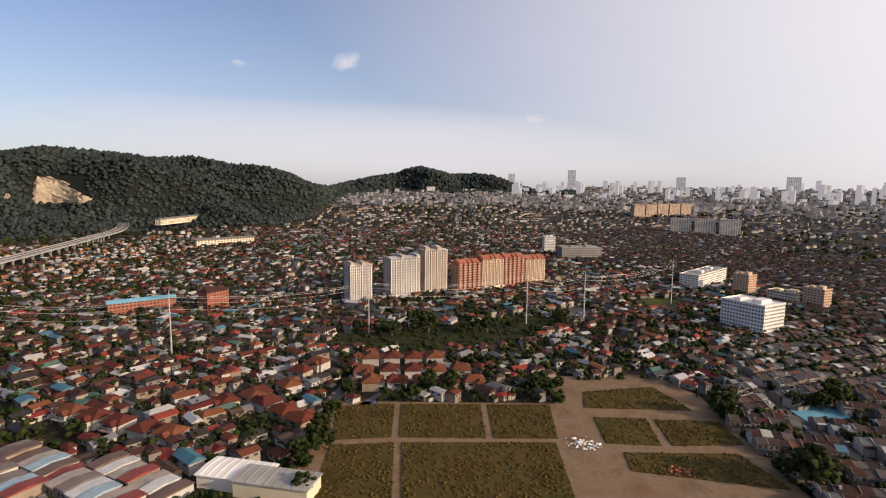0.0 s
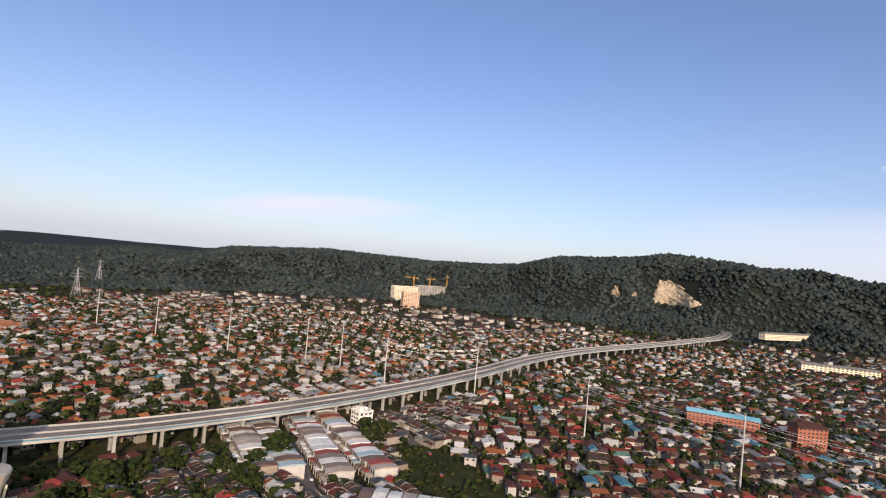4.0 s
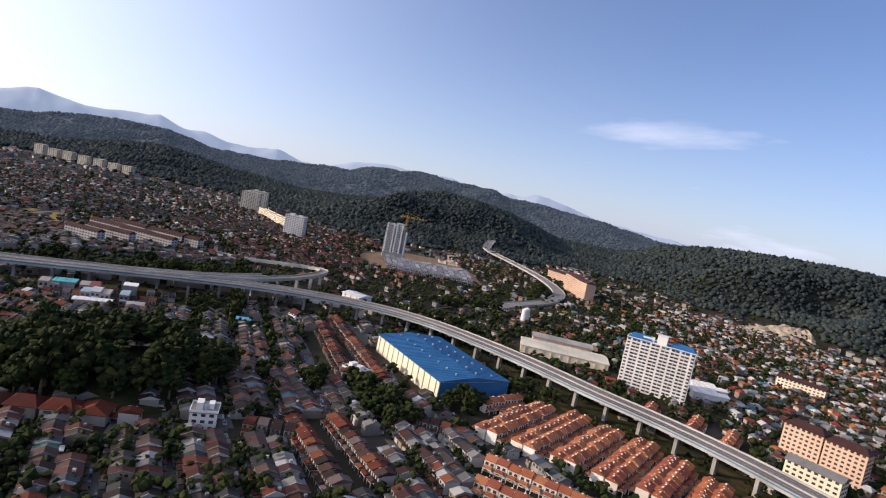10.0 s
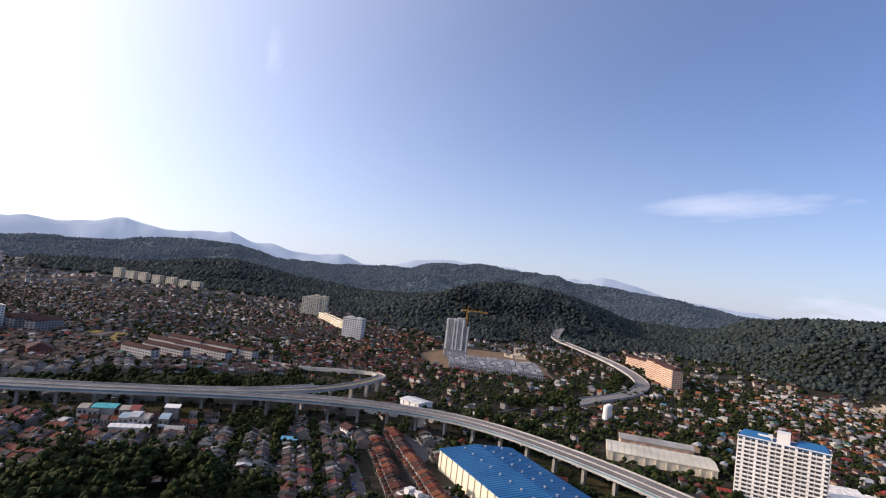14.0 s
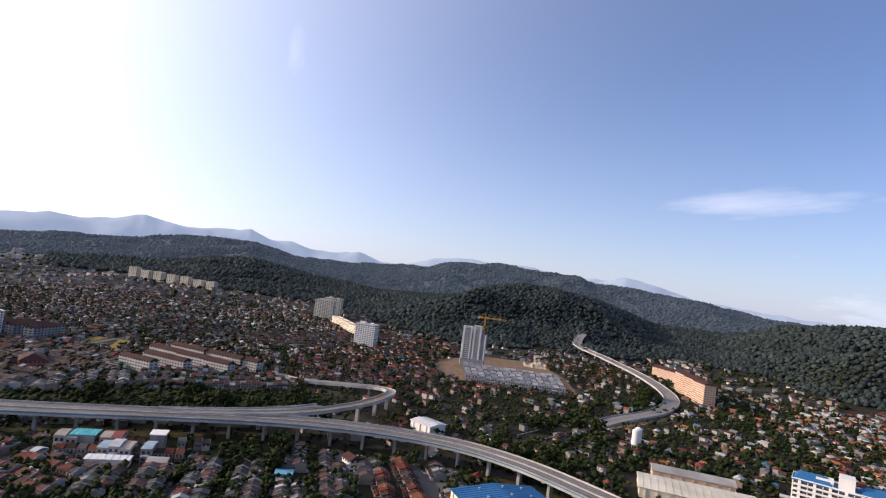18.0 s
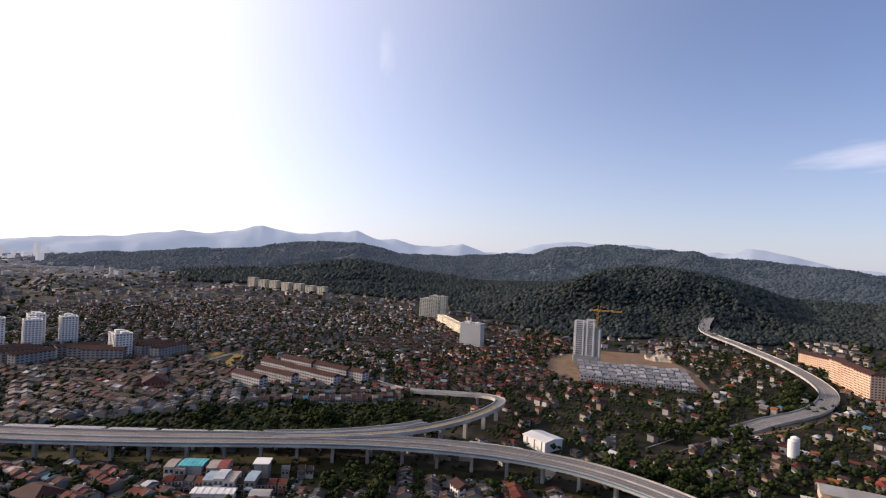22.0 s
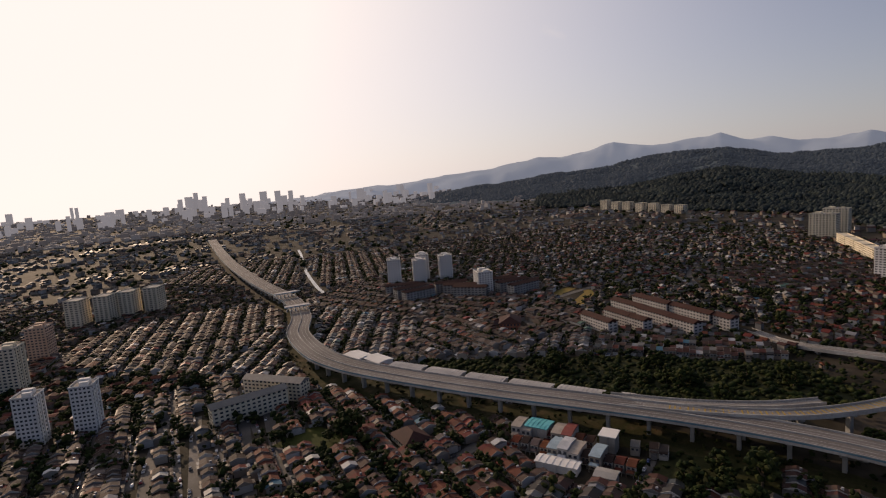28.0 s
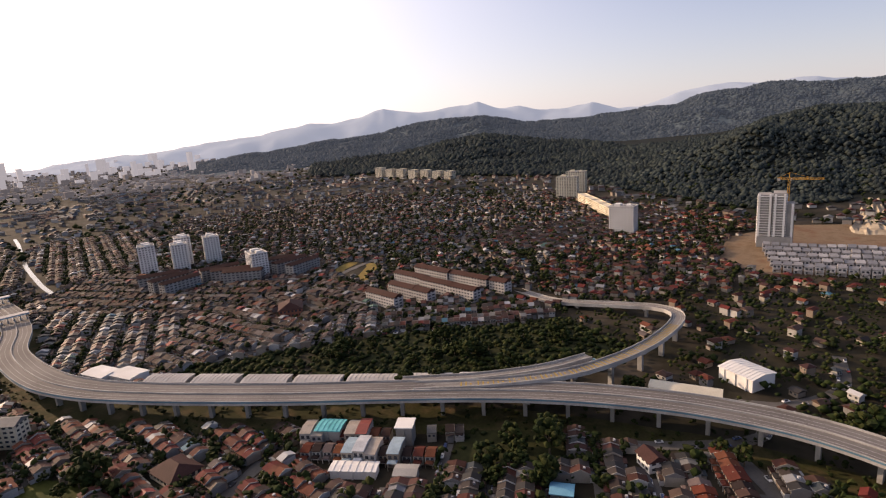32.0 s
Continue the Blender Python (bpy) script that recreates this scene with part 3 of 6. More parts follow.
verge[:, 2] = terrain(verge[:, 0], verge[:, 1])[0]
tagged(new("verge", ribbon(verge, 0, 44, -0.5, 0.12).mesh("verge", M_VERGE)), "Rough grass and bare earth under the expressway", "verge", kind="structure")
RAMP = [(-488, 40, 15.9), (-489, 80, 16.4), (-497, 128, 17.2), (-514, 162, 17.5), (-542, 194, 17), (-580, 222, 16), (-609, 232, 14.5), (-631, 221, 12.5), (-648, 190, 10), (-675, 143, 6), (-722, 110, 2.5)]
ramp_line = expressway("slip_road", RAMP, 10, "Curving elevated concrete slip road leaving the expressway", 30, False, 70, False)
RAMP_B = [(-500, 30, 14), (-502, 80, 15), (-511, 122, 16), (-527, 152, 16)]
expressway("slip_road", RAMP_B, 8, "Narrow elevated slip road beside the expressway", 32, False, 10, False)
SLOW_BAR = Kit().box(0, 0, 0.09, 0.9, 7.2, 0.03).mesh("slow_bar", M_YELLOWLINE)
for x, y, z in ramp_line[3:22]:
    i = int(np.argmin(np.hypot(ramp_line[:, 0] - x, ramp_line[:, 1] - y)))
    d = ramp_line[i + 1] - ramp_line[i - 1]
    for k in range(3):
        q = np.array((x, y)) + d[:2] / np.linalg.norm(d[:2]) * 3 * k
        part("slow_bar", SLOW_BAR, None, bpy.data.objects["slip_road"], at=Matrix.Translation((q[0], q[1], z)) @ Matrix.Rotation(math.atan2(d[1], d[0]), 4, "Z"))
WEST_ROAD = [(-505, 340, 1.2), (-545, 408, 2.5), (-560, 451, 4), (-579, 491, 6), (-618, 576, 9), (-692, 650, 12), (-822, 703, 16), (-985, 738, 20), (-1115, 752, 28), (-1230, 830, 44)]
west_line = expressway("hill_road", WEST_ROAD, 20, "Newly built pale concrete road curving up towards the hills", 60, False, 0, False)


# ---- buildings with storeys ----
WIN = {}


def window_mesh(w, h):
    key = (round(w, 1), round(h, 1))
    if key not in WIN:
        k = Kit().box(0, -0.05, 0.12, w, 0.12, h)
        k.box(0, -0.1, 0, w + 0.3, 0.3, 0.14)
        WIN[key] = k.mesh("window", M_GLASS)
    return WIN[key]


def facade(body, w, d, z0, storeys, storey, sides, bay, near, balcony=None, fill=0.55):
    """Windows storey by storey: single ones on near buildings, joined storey by storey on far ones."""
    joined = Kit()
    for side in sides:
        length, depth = (w, d) if side in (0, 2) else (d, w)
        turn = Matrix.Rotation(side * math.pi / 2, 4, "Z")
        bays = max(2, int(length / bay))
        step = (length - 1.0) / bays
        for f in range(storeys):
            z = z0 + f * storey + storey * 0.28
            if near:
                for b in range(bays):
                    x = -length / 2 + 0.5 + step * (b + 0.5)
                    part("window", window_mesh(step * fill, storey * 0.45), None, body, at=turn @ Matrix.Translation((x, -depth / 2, z)))
            else:
                c, s = (1, 0, -1, 0)[side], (0, 1, 0, -1)[side]
                for b in range(bays):
                    x, y = -length / 2 + 0.5 + step * (b + 0.5), -depth / 2 - 0.04
                    joined.box(x * c - y * s, x * s + y * c, z, step * fill, 0.14, storey * 0.45, side * math.pi / 2)
            if balcony is not None:
                part("balcony", Kit().box(0, -depth / 2 - 0.55, z0 + f * storey - 0.1, length * 0.96, 1.1, 0.95), balcony, body, at=turn)
    if joined.v:
        tagged(part("glazing", joined, M_GLASS, body), kind="stuff")


def block(name, x, y, ang, w, d, storeys, wall, roof, label, storey=3.0, sides=(0, 1, 2, 3), bay=3.4, near=False, pitched=0.0, hip=0.0, balcony=None, fins=0, top=True, group="", category="apartment block", balcony_sides=None, fill=0.55):
    h = storeys * storey
    b = thing(name, x, y, ang, label, category, group)
    k = Kit().box(0, 0, -1, w, d, h + 1)
    part("wall", k, wall, b)
    for i in range(fins):
        part("pilaster", Kit().box(-w / 2 + w * (i + 0.5) / fins, 0, -1, 1.6, d + 1.4, h + 1.5), wall, b)
    facade(b, w, d, 0.6, storeys, storey, sides, bay, near, balcony if balcony_sides is None else None, fill)
    if balcony is not None and balcony_sides is not None:
        for side in balcony_sides:
            length, depth = (w, d) if side in (0, 2) else (d, w)
            for f in range(storeys):
                part("balcony", Kit().box(0, -depth / 2 - 0.55, 0.5 + f * storey, length * 0.96, 1.1, 0.95), balcony, b, at=Matrix.Rotation(side * math.pi / 2, 4, "Z"))
    if pitched:
        part("roof", Kit().gable(0, 0, h, w + 1.6, d + 1.6, pitched, hip=hip), roof, b)
    else:
        part("roof", Kit().box(0, 0, h + 0.004, w + 0.5, d + 0.5, 0.5), roof, b)
        rim = Kit()
        for sx, sy, px, py in ((w + 0.7, 0.3, 0, d / 2 + 0.2), (w + 0.7, 0.3, 0, -d / 2 - 0.2), (0.3, d + 0.1, w / 2 + 0.2, 0), (0.3, d + 0.1, -w / 2 - 0.2, 0)):
            rim.box(px, py, h + 0.5, sx, sy, 1.0)
        part("parapet", rim, wall, b)
        if top:
            part("plant_room", Kit().box(-w * 0.2, 0, h + 0.5, min(9, w * 0.25), d * 0.5, 3.4), wall, b)
            part("plant_room", Kit().box(w * 0.22, d * 0.1, h + 0.5, min(6, w * 0.2), d * 0.4, 2.6), wall, b)
            part("water_tank", Kit().tube(w * 0.02, -d * 0.1, h + 0.5, 1.3, 1.3, 2.0), M_STEEL, b)
    keep_box(x, y, w, d, ang, 6)
    return b


# white slab with blue roof
slab = block("apartment_block", -287, 444, radians(38), 55, 17, 15, M_WHITE, M_BLUE, "White fifteen-storey slab of flats with balconies under blue roof panels", near=True, sides=(0,), bay=3.9, balcony=M_WHITE, fins=7, storey=2.85, fill=0.86)
for u in (-17, 17):
    part("roof_panel", Kit().gable(u, 0, 43.3, 20, 18, 4.2, hip=3), M_BLUE, slab, "dark blue metal roof")
part("lift_tower", Kit().box(0, -1, 42.6, 8, 12, 8), M_WHITE, slab)
facade(slab, 55, 17, 0.6, 15, 2.85, (1, 3), 5, False)
# cream tower pair by the road
block("apartment_block", -18, 323, radians(-20), 34, 15, 15, M_CREAM, M_GREYCON, "Cream fifteen-storey block of flats beside the expressway", near=True, sides=(0, 1), bay=4.2, storey=2.9, fins=4, fill=0.3)
block("apartment_block", -34, 336, radians(-20), 26, 13, 16, M_CREAM, M_GREYCON, "Cream sixteen-storey rear block of flats by the expressway", sides=(0, 1, 3), storey=2.95)
block("apartment_block", -171, 466, radians(12), 24, 16, 8, M_PEACH, M_ROOF_RED, "Peach eight-storey flats with a red hipped roof", pitched=3.5, hip=5, storey=3)
block("apartment_block", -146, 470, radians(12), 24, 15, 8, M_PEACH, M_ROOF_RED, "Peach eight-storey flats with a red hipped roof", pitched=3.5, hip=5, storey=2.9)
block("apartment_block", -136, 420, radians(12), 30, 13, 5, M_CREAM, M_ROOF_MIX, "Cream five-storey flats with a brown pitched roof", pitched=3)
# towers east of the houses
def tower(x, y, ang, w, d, storeys, bays, wall, strip, roof, label, storey=3.0, tops=(), group="", pitched=1.6):
    """A block of flats made of projecting bays, each with its own windows, roof and edge strips."""
    h = storeys * storey
    b = thing("apartment_block", x, y, ang, label, "apartment block", group)
    part("wall", Kit().box(0, 0, -1, w, d, h + 1), wall, b)
    step = w / bays
    for i in range(bays):
        u = -w / 2 + step * (i + 0.5)
        up = tops[i % len(tops)] if tops else 0
        bay = part("bay", Kit().box(u, 0, -1, step * 0.62, d + 2.2, h + 1 + up), wall, b)
        glazing = Kit()
        for q in (-1, 1):
            for f in range(storeys):
                for o in (-0.16, 0.16):
                    glazing.box(u + o * step, q * (d / 2 + 1.12), 0.9 + f * storey, step * 0.2, 0.14, storey * 0.48)
                glazing.box(u + step * 0.5, q * (d / 2 + 0.04), 0.8 + f * storey, step * 0.26, 0.14, storey * 0.6)
        tagged(part("glazing", glazing, M_GLASS, bay), kind="stuff")
        part("roof", Kit().gable(u, 0, h + up, step * 0.72, d + 3.4, pitched, hip=step * 0.25), roof, bay)
        for o in (-0.33, 0.33):
            part("edge_strip", Kit().box(u + o * step, 0, -1, 0.7, d + 2.6, h + 1.2), strip, bay)
    part("roof", Kit().gable(0, 0, h, w + 1, d + 1, pitched * 1.1, hip=2), roof, b)
    facade(b, w, d, 0.6, storeys, storey, (1, 3), 4.5, False)
    part("base", Kit().box(0, 0, -1, w + 2, d + 4, 4.2), strip, b)
    keep_box(x, y, w, d, ang, 7)
    return b


M_PALEGREY = material("pale grey painted concrete", [(0.4, 0.38, 0.36), (0.47, 0.45, 0.43)], scale=0.05, amount=0.18)
M_TAN = material("tan painted concrete", [(0.42, 0.32, 0.24), (0.48, 0.37, 0.28)], scale=0.05, amount=0.15)
M_SALMON = material("salmon painted concrete", [(0.42, 0.25, 0.18), (0.47, 0.3, 0.22)], scale=0.05, amount=0.15)
tower(603, 92, radians(120), 26, 17, 14, 4, M_PALEGREY, M_WHITE, M_TAN, "Pale grey fourteen-storey tower of flats with reddish roof", tops=(0, 3))
tower(640, 47, radians(120), 38, 18, 15, 6, M_PALEGREY, M_WHITE, M_PALEGREY, "Broad pale fifteen-storey tower of flats with white strips", tops=(3, 0, 0))
tower(664, 12, radians(115), 30, 18, 17, 4, M_TAN, M_WHITE, M_PALEGREY, "Tan and white seventeen-storey tower of flats", tops=(0, 4))
for i in range(4):
    t = (i + 0.5) / 4
    tower(668 + 70 * t, -14 - 116 * t, radians(-59), 33, 16, 11 + (i in (1, 2)), 5, M_SALMON, M_CREAM if i % 2 else M_BRICKRED, M_BRICKRED, "Salmon and cream flats with red pitched roofs in a row", group="joined red roofed flats", tops=(1, 0, 1), pitched=5)
off = block("office_block", 516, -290, radians(30), 42, 32, 8, M_WHITE, M_WHITE, "White eight-storey office block with dark window bands", storey=3.3, bay=3, fins=0, category="office building")
block("hotel", 687, -374, radians(30), 20, 16, 8, M_PEACH, M_GREYCON, "Tan eight-storey hotel block", category="hotel")
block("hotel", 614, -416, radians(30), 22, 16, 7, M_PEACH, M_GREYCON, "Tan seven-storey hotel block", category="hotel")
block("shop_block", 640, -398, radians(30), 34, 20, 4, M_CREAM, M_ROOF_RED, "Low cream shops between two hotels", category="shop building")
block("office_block", 749, -352, radians(-45), 100, 24, 6, M_WHITE, M_GREYCON, "Long white six-storey office row", category="office building")
block("office_block", 985, -240, radians(95), 70, 30, 7, M_GREYCON, M_GREYCON, "Grey seven-storey office building", category="office building")
block("office_block", 1042, -197, radians(95), 20, 16, 10, M_WHITE, M_GREYCON, "Small white office tower with flat roof", category="office building")
block("apartment_block", 570, 236, radians(150), 26, 14, 6, M_BRICKRED, M_ROOF_RED, "Orange six-storey flats with red hipped roof", pitched=4, hip=4)
block("apartment_block", 547, 298, radians(127), 60, 12, 4, M_BRICKRED, M_SKYBLUE, "Orange four-storey flats with pale blue roof", pitched=2.5)
for i in range(5):
    block("apartment_block", 2000 + 16 * i, -690 - 48 * i, radians(-72), 44, 20, 14, M_TAN, M_GREYCON, "Cream high-rise flats in a joined row", group="cream high rise row", top=False, bay=6)
for i in range(3):
    block("apartment_block", 1492 - 20 * i, -630 - 55 * i, radians(-105), 50, 20, 13, M_PALEGREY, M_GREYCON, "White high-rise flats in a row", group="white high rise row", top=False, bay=6)
block("apartment_block", 745, 1283, radians(0), 70, 18, 13, M_CREAM, M_GREYCON, "Cream flats at the foot of a wooded hill", top=False, bay=5)
block("apartment_block", 700, 1170, radians(-10), 40, 18, 12, M_PEACH, M_GREYCON, "Peach flats at the foot of a wooded hill", top=False, bay=5)
block("unfinished_block", 850, 1330, radians(0), 90, 18, 8, M_GREYCON, M_GREYCON, "Grey concrete flats under construction", top=False, bay=5)
for x, y, l in ((1400, 622, 280), (1053, 411, 110)):
    block("long_block", x, y, radians(-8 if l > 200 else -45), l, 14, 4, M_CREAM, M_ROOF_MIX, "Long pale four-storey row of flats", pitched=3, bay=6)
# red flats and others up the valley
block("apartment_block", -850, 772, radians(2), 60, 16, 6, M_PEACH, M_ROOF_RED, "Peach six-storey flats with red roof", pitched=4)
for i in range(3):
    block("apartment_block", -750 + 34 * i, 722 - 13 * i, radians(-18), 38, 16, 10, M_PEACH, M_ROOF_RED, "Peach ten-storey flats stepping along a slope", pitched=4, hip=4, group="stepped peach flats")
for x, y in ((-1290, 222), (-1380, 250)):
    block("apartment_block", x, y, radians(70), 40, 22, 14, M_CREAM, M_GREYCON, "Cream high-rise flats near the hills", bay=5, fins=3)
for i in range(5):
    block("apartment_block", -1215 + 40 * i, 244 + 6 * i, radians(8), 42, 14, 5, M_CREAM, M_CREAM, "Low cream flats in a row under the hill", bay=5, top=False, group="low cream flats")
block("apartment_block", -962, 262, radians(60), 34, 20, 12, M_WHITE, M_GREYCON, "White twelve-storey flats under the hill", bay=4)
# walk-up flats
for x, y, l in ((-690, -22, 44), (-714, -6, 36), (-699, 13, 32), (-752, -4, 46), (-724, 28, 44), (-701, 56, 36), (-772, 18, 52), (-740, 61, 52), (-718, 92, 20)):
    block("walk_up_flats", x, y, radians(51), l, 11.5, 4, M_PALEGREY, M_ROOF_GREY, "Pale four-storey walk-up flats with grey-brown roof", pitched=3, bay=4, group="walk-up flats", category="apartment block")
for x, y, h in ((-322, -338, 12), (-350, -318, 12)):
    block("apartment_tower", x, y, radians(42), 15, 15, h, M_WHITE, M_GREYCON, "Slim white and grey tower of flats", near=False, fins=3, bay=3)
for x, y, h in ((-320, -505, 14), (-345, -490, 14), (-374, -482, 14)):
    block("apartment_tower", x, y, radians(42), 20, 18, h, M_CREAM, M_GREYCON, "Cream tower of flats in a group", fins=3, bay=4, group="cream towers")
block("apartment_tower", -442, -572, radians(42), 22, 20, 12, M_PEACH, M_GREYCON, "Tan tower of flats", bay=4)
for i, (x, y) in enumerate(((-866, -386), (-884, -350), (-920, -366), (-930, -328))):
    block("apartment_tower", x, y, radians(35), 24, 20, 13 - i % 2, M_WHITE, M_GREYCON, "White tower of flats in a cluster", fins=4, bay=4, group="white tower cluster")
block("apartment_tower", -830, -214, radians(40), 28, 20, 10, M_WHITE, M_GREYCON, "White and dark chequered ten-storey flats", fins=5, bay=4)
for x, y, h in ((-1905, -285, 15), (-1885, -248, 12), (-1862, -210, 13), (-1838, -170, 11), (-1815, -130, 11), (-1790, -92, 10), (-1765, -55, 10)):
    block("apartment_tower", x, y, radians(60), 26, 20, int(h * 0.75), M_CREAM, M_GREYCON, "Cream high-rise flats below the far hills", bay=6, top=False, group="far hill flats")
for x, y in ((-545, -690), (-575, -675), (-605, -668), (-635, -655)):
    block("apartment_tower", x, y, radians(30), 26, 20, 12, M_CREAM, M_GREYCON, "Hazy cream high-rise flats", bay=6, top=False, group="hazy flats")
for x, y, a in ((-448, -226, 98), (-412, -218, 155)):
    block("walk_up_flats", x, y, radians(a), 56, 12, 5, M_CREAM, M_ROOF_MIX, "Five-storey walk-up flats beside the expressway", pitched=3, bay=4, category="apartment block")
for i in range(9):
    a = 2.2 + 0.5 * math.sin(i)
    block("low_flats", -800 - 9 * i + 22 * (i % 3), -330 + 22 * i, a, 46, 13, 5, M_GREYCON, M_ROOF_GREY, "Grey five-storey flats in a dense estate", pitched=3, bay=5, group="dense grey estate", category="apartment block")


# ---- warehouses ----
def shed(name, x, y, ang, w, d, h, rise, wall, roof, label, ribs=0, vents=0):
    b = thing(name, x, y, ang, label, "warehouse")
    part("wall", Kit().box(0, 0, -1, w, d, h + 1), wall, b)
    part("roof", Kit().gable(0, 0, h, w + 1.4, d + 1.4, rise, lip=0.5), roof, b)
    for i in range(ribs):
        u = -w / 2 + w * (i + 0.5) / ribs
        k = Kit().strut((u, -d / 2 - 0.7, h + 0.62), (u, 0, h + rise + 0.12), 0.22).strut((u, d / 2 + 0.7, h + 0.62), (u, 0, h + rise + 0.12), 0.22)
        part("roof_rib", k, roof, b)
    for i in range(vents):
        u = -w / 2 + w * (i + 0.5) / vents
        for j in (-0.22, 0.06, 0.3):
            v = d * j
            part("roof_vent", Kit().tube(u, v, h + rise * (1 - abs(v) / (d / 2)) + 0.1, 0.5, 0.8, 1.3, 8), M_STEEL, b)
    bays = int(w / 8)
    for i in range(bays):
        u = -w / 2 + w * (i + 0.5) / bays
        part("buttress", Kit().box(u, -d / 2 - 0.3, -1, 0.8, 0.6, h + 0.9), wall, b)
    keep_box(x, y, w, d, ang, 7)
    return b


blue = shed("warehouse", -311, 250, radians(5), 97, 56, 13, 3.2, M_CREAM, M_BLUE, "Large warehouse with blue ribbed metal roof and cream wall", ribs=34, vents=8)
part("end_wall", Kit().box(48.72, 0, 1, 0.4, 55, 11.6), M_BLUE, blue, "blue metal end cladding")
shed("warehouse", -372, 414, radians(56), 82, 36, 6.5, 2.6, M_CREAM, M_BEIGEROOF, "Low warehouse with pale beige metal roof", ribs=16)
shed("warehouse", -403, 436, radians(56), 60, 20, 7, 3, M_PEACH, M_GREYCON, "Long low grey roofed store", ribs=0)
shed("hall", 236, 90, radians(78), 30, 16, 6, 1.2, M_WHITE, M_WHITE, "Hall with flat white metal roof", ribs=8)
shed("hall", 228, 70, radians(78), 34, 14, 7, 1.2, M_CREAM, M_GREYCON, "Hall with pale grey metal roof", ribs=8)
shed("workshop", -516, 248, radians(30), 24, 20, 8, 2, M_WHITE, M_WHITE, "White works hall with ribbed pale roof", ribs=9)
shed("workshop", -497, 205, radians(68), 40, 10, 6, 1.5, M_WHITE, M_BEIGEROOF, "Long white works hall with flat roof")
shed("hut", -452, 40, radians(88), 9, 10, 11, 0.6, M_GREYCON, M_WHITE, "Square white roofed stair tower over shops")
for i in range(7):
    x, y = np.interp(i / 6, [0, 0.5, 1], [-488, -481, -480]), -150 + 38 * i
    shed("toll_shed", x - 34, y + 4, radians(88), 32, 13, 8, 1.4, M_GREYCON, M_PALEGREY, "Open shed with pale metal roof beside the expressway", ribs=10)
for x, y in ((-500, -205), (-497, -180)):
    shed("toll_shed", x - 40, y - 8, radians(70), 24, 16, 6, 1.6, M_WHITE, M_WHITE, "White metal roofed shed by the road")


def toll_canopy(x, y, ang, width):
    c = thing("toll_canopy", x, y, ang, "Pale flat canopy on posts across the expressway", "canopy", "toll canopies", z=16)
    part("roof", Kit().box(0, 0, 6.4, 9, width, 0.9), M_PALEGREY, c)
    part("fascia", Kit().box(0, 0, 6.0, 9.4, width + 0.4, 0.5), M_SKYBLUE, c)
    for i in range(6):
        part("post", Kit().box(0, -width * 0.42 + width * 0.168 * i, 0, 0.7, 0.7, 6.2), M_GREYCON, c)
        part("booth", Kit().box(1.6, -width * 0.42 + width * 0.168 * i, 0, 3.4, 1.6, 2.6), M_WHITE, c)


toll_canopy(-634, -375, radians(231), 30)
toll_canopy(-692, -450, radians(237), 30)


# ---- unfinished tower with crane, water tower, pylons, poles ----
def crane(x, y, z, h, reach, ang):
    c = thing("tower_crane", x, y, ang, "Yellow lattice tower crane over an unfinished tower", "crane")
    c.matrix_basis = Matrix.Translation((x, y, z)) @ Matrix.Rotation(ang, 4, "Z")

    def lattice(p, q, w, n):
        k = Kit()
        p, q = Vector(p), Vector(q)
        d = (q - p) / n
        side = (Vector((0, 1, 0)), Vector((0, 0, 1)) if abs(d.normalized().z) < 0.5 else Vector((1, 0, 0)))
        corners = [(side[0] * i + side[1] * j) * w / 2 for i, j in ((-1, -1), (1, -1), (1, 1), (-1, 1))]
        for o in corners:
            k.strut(p + o, q + o, 0.3)
        for s in range(n):
            for a in range(4):
                k.strut(p + d * s + corners[a], p + d * (s + 1) + corners[(a + 1) % 4], 0.2)
        return k
    part("mast", lattice((0, 0, 0), (0, 0, h), 2.0, 16), M_YELLOW, c)
    part("jib", lattice((-12, 0, h), (reach, 0, h), 1.6, 16), M_YELLOW, c)
    part("apex", Kit().strut((0, 0, h), (0, 0, h + 7), 0.7).strut((0, 0, h + 7), (reach * 0.7, 0, h + 0.8), 0.2).strut((0, 0, h + 7), (-11, 0, h + 0.8), 0.2), M_YELLOW, c)
    part("counterweight", Kit().box(-10.5, 0, h - 2.6, 3, 2.2, 2.6), M_GREYCON, c)
    part("cab", Kit().box(1.6, 1.6, h - 2.4, 1.8, 1.6, 2.2), M_WHITE, c)
    return c


TX, TY = -850, 408
tow = thing("unfinished_tower", TX, TY, radians(65), "Unfinished grey and white concrete tower with open storeys", "tower")
k = Kit()
for sx, sy, px, py, h in ((13, 20, -9, 0, 62), (13, 22, 6, 1, 64), (8, 16, 17, 0, 52), (34, 26, 2, 0, 14)):
    k.box(px, py, -1, sx, sy, h)
part("wall", k, M_GREYCON, tow)
for f in range(19):
    part("floor_edge", Kit().box(-1.4, -0.6, 5 + f * 3.0, 30, 24, 0.5), M_WHITE, tow)
for px, py in ((-14, -11), (-3, -11.6), (2, -11.4), (11, -11.5), (19, -9)):
    part("pier_strip", Kit().box(px, py, 0, 2.2, 2, 62 if px < 15 else 51), M_WHITE, tow, "white vertical wall strip")
keep_box(TX, TY, 50, 40, radians(65))
crane(TX - 10, TY + 20, gz(TX, TY), 76, 34, radians(60))
for dx, dy, a in ((60, 60, 20), (20, 80, 140), (110, 50, 250)):
    crane(800 + dx, 1290 + dy, gz(800 + dx, 1290 + dy), 38, 26, radians(a))

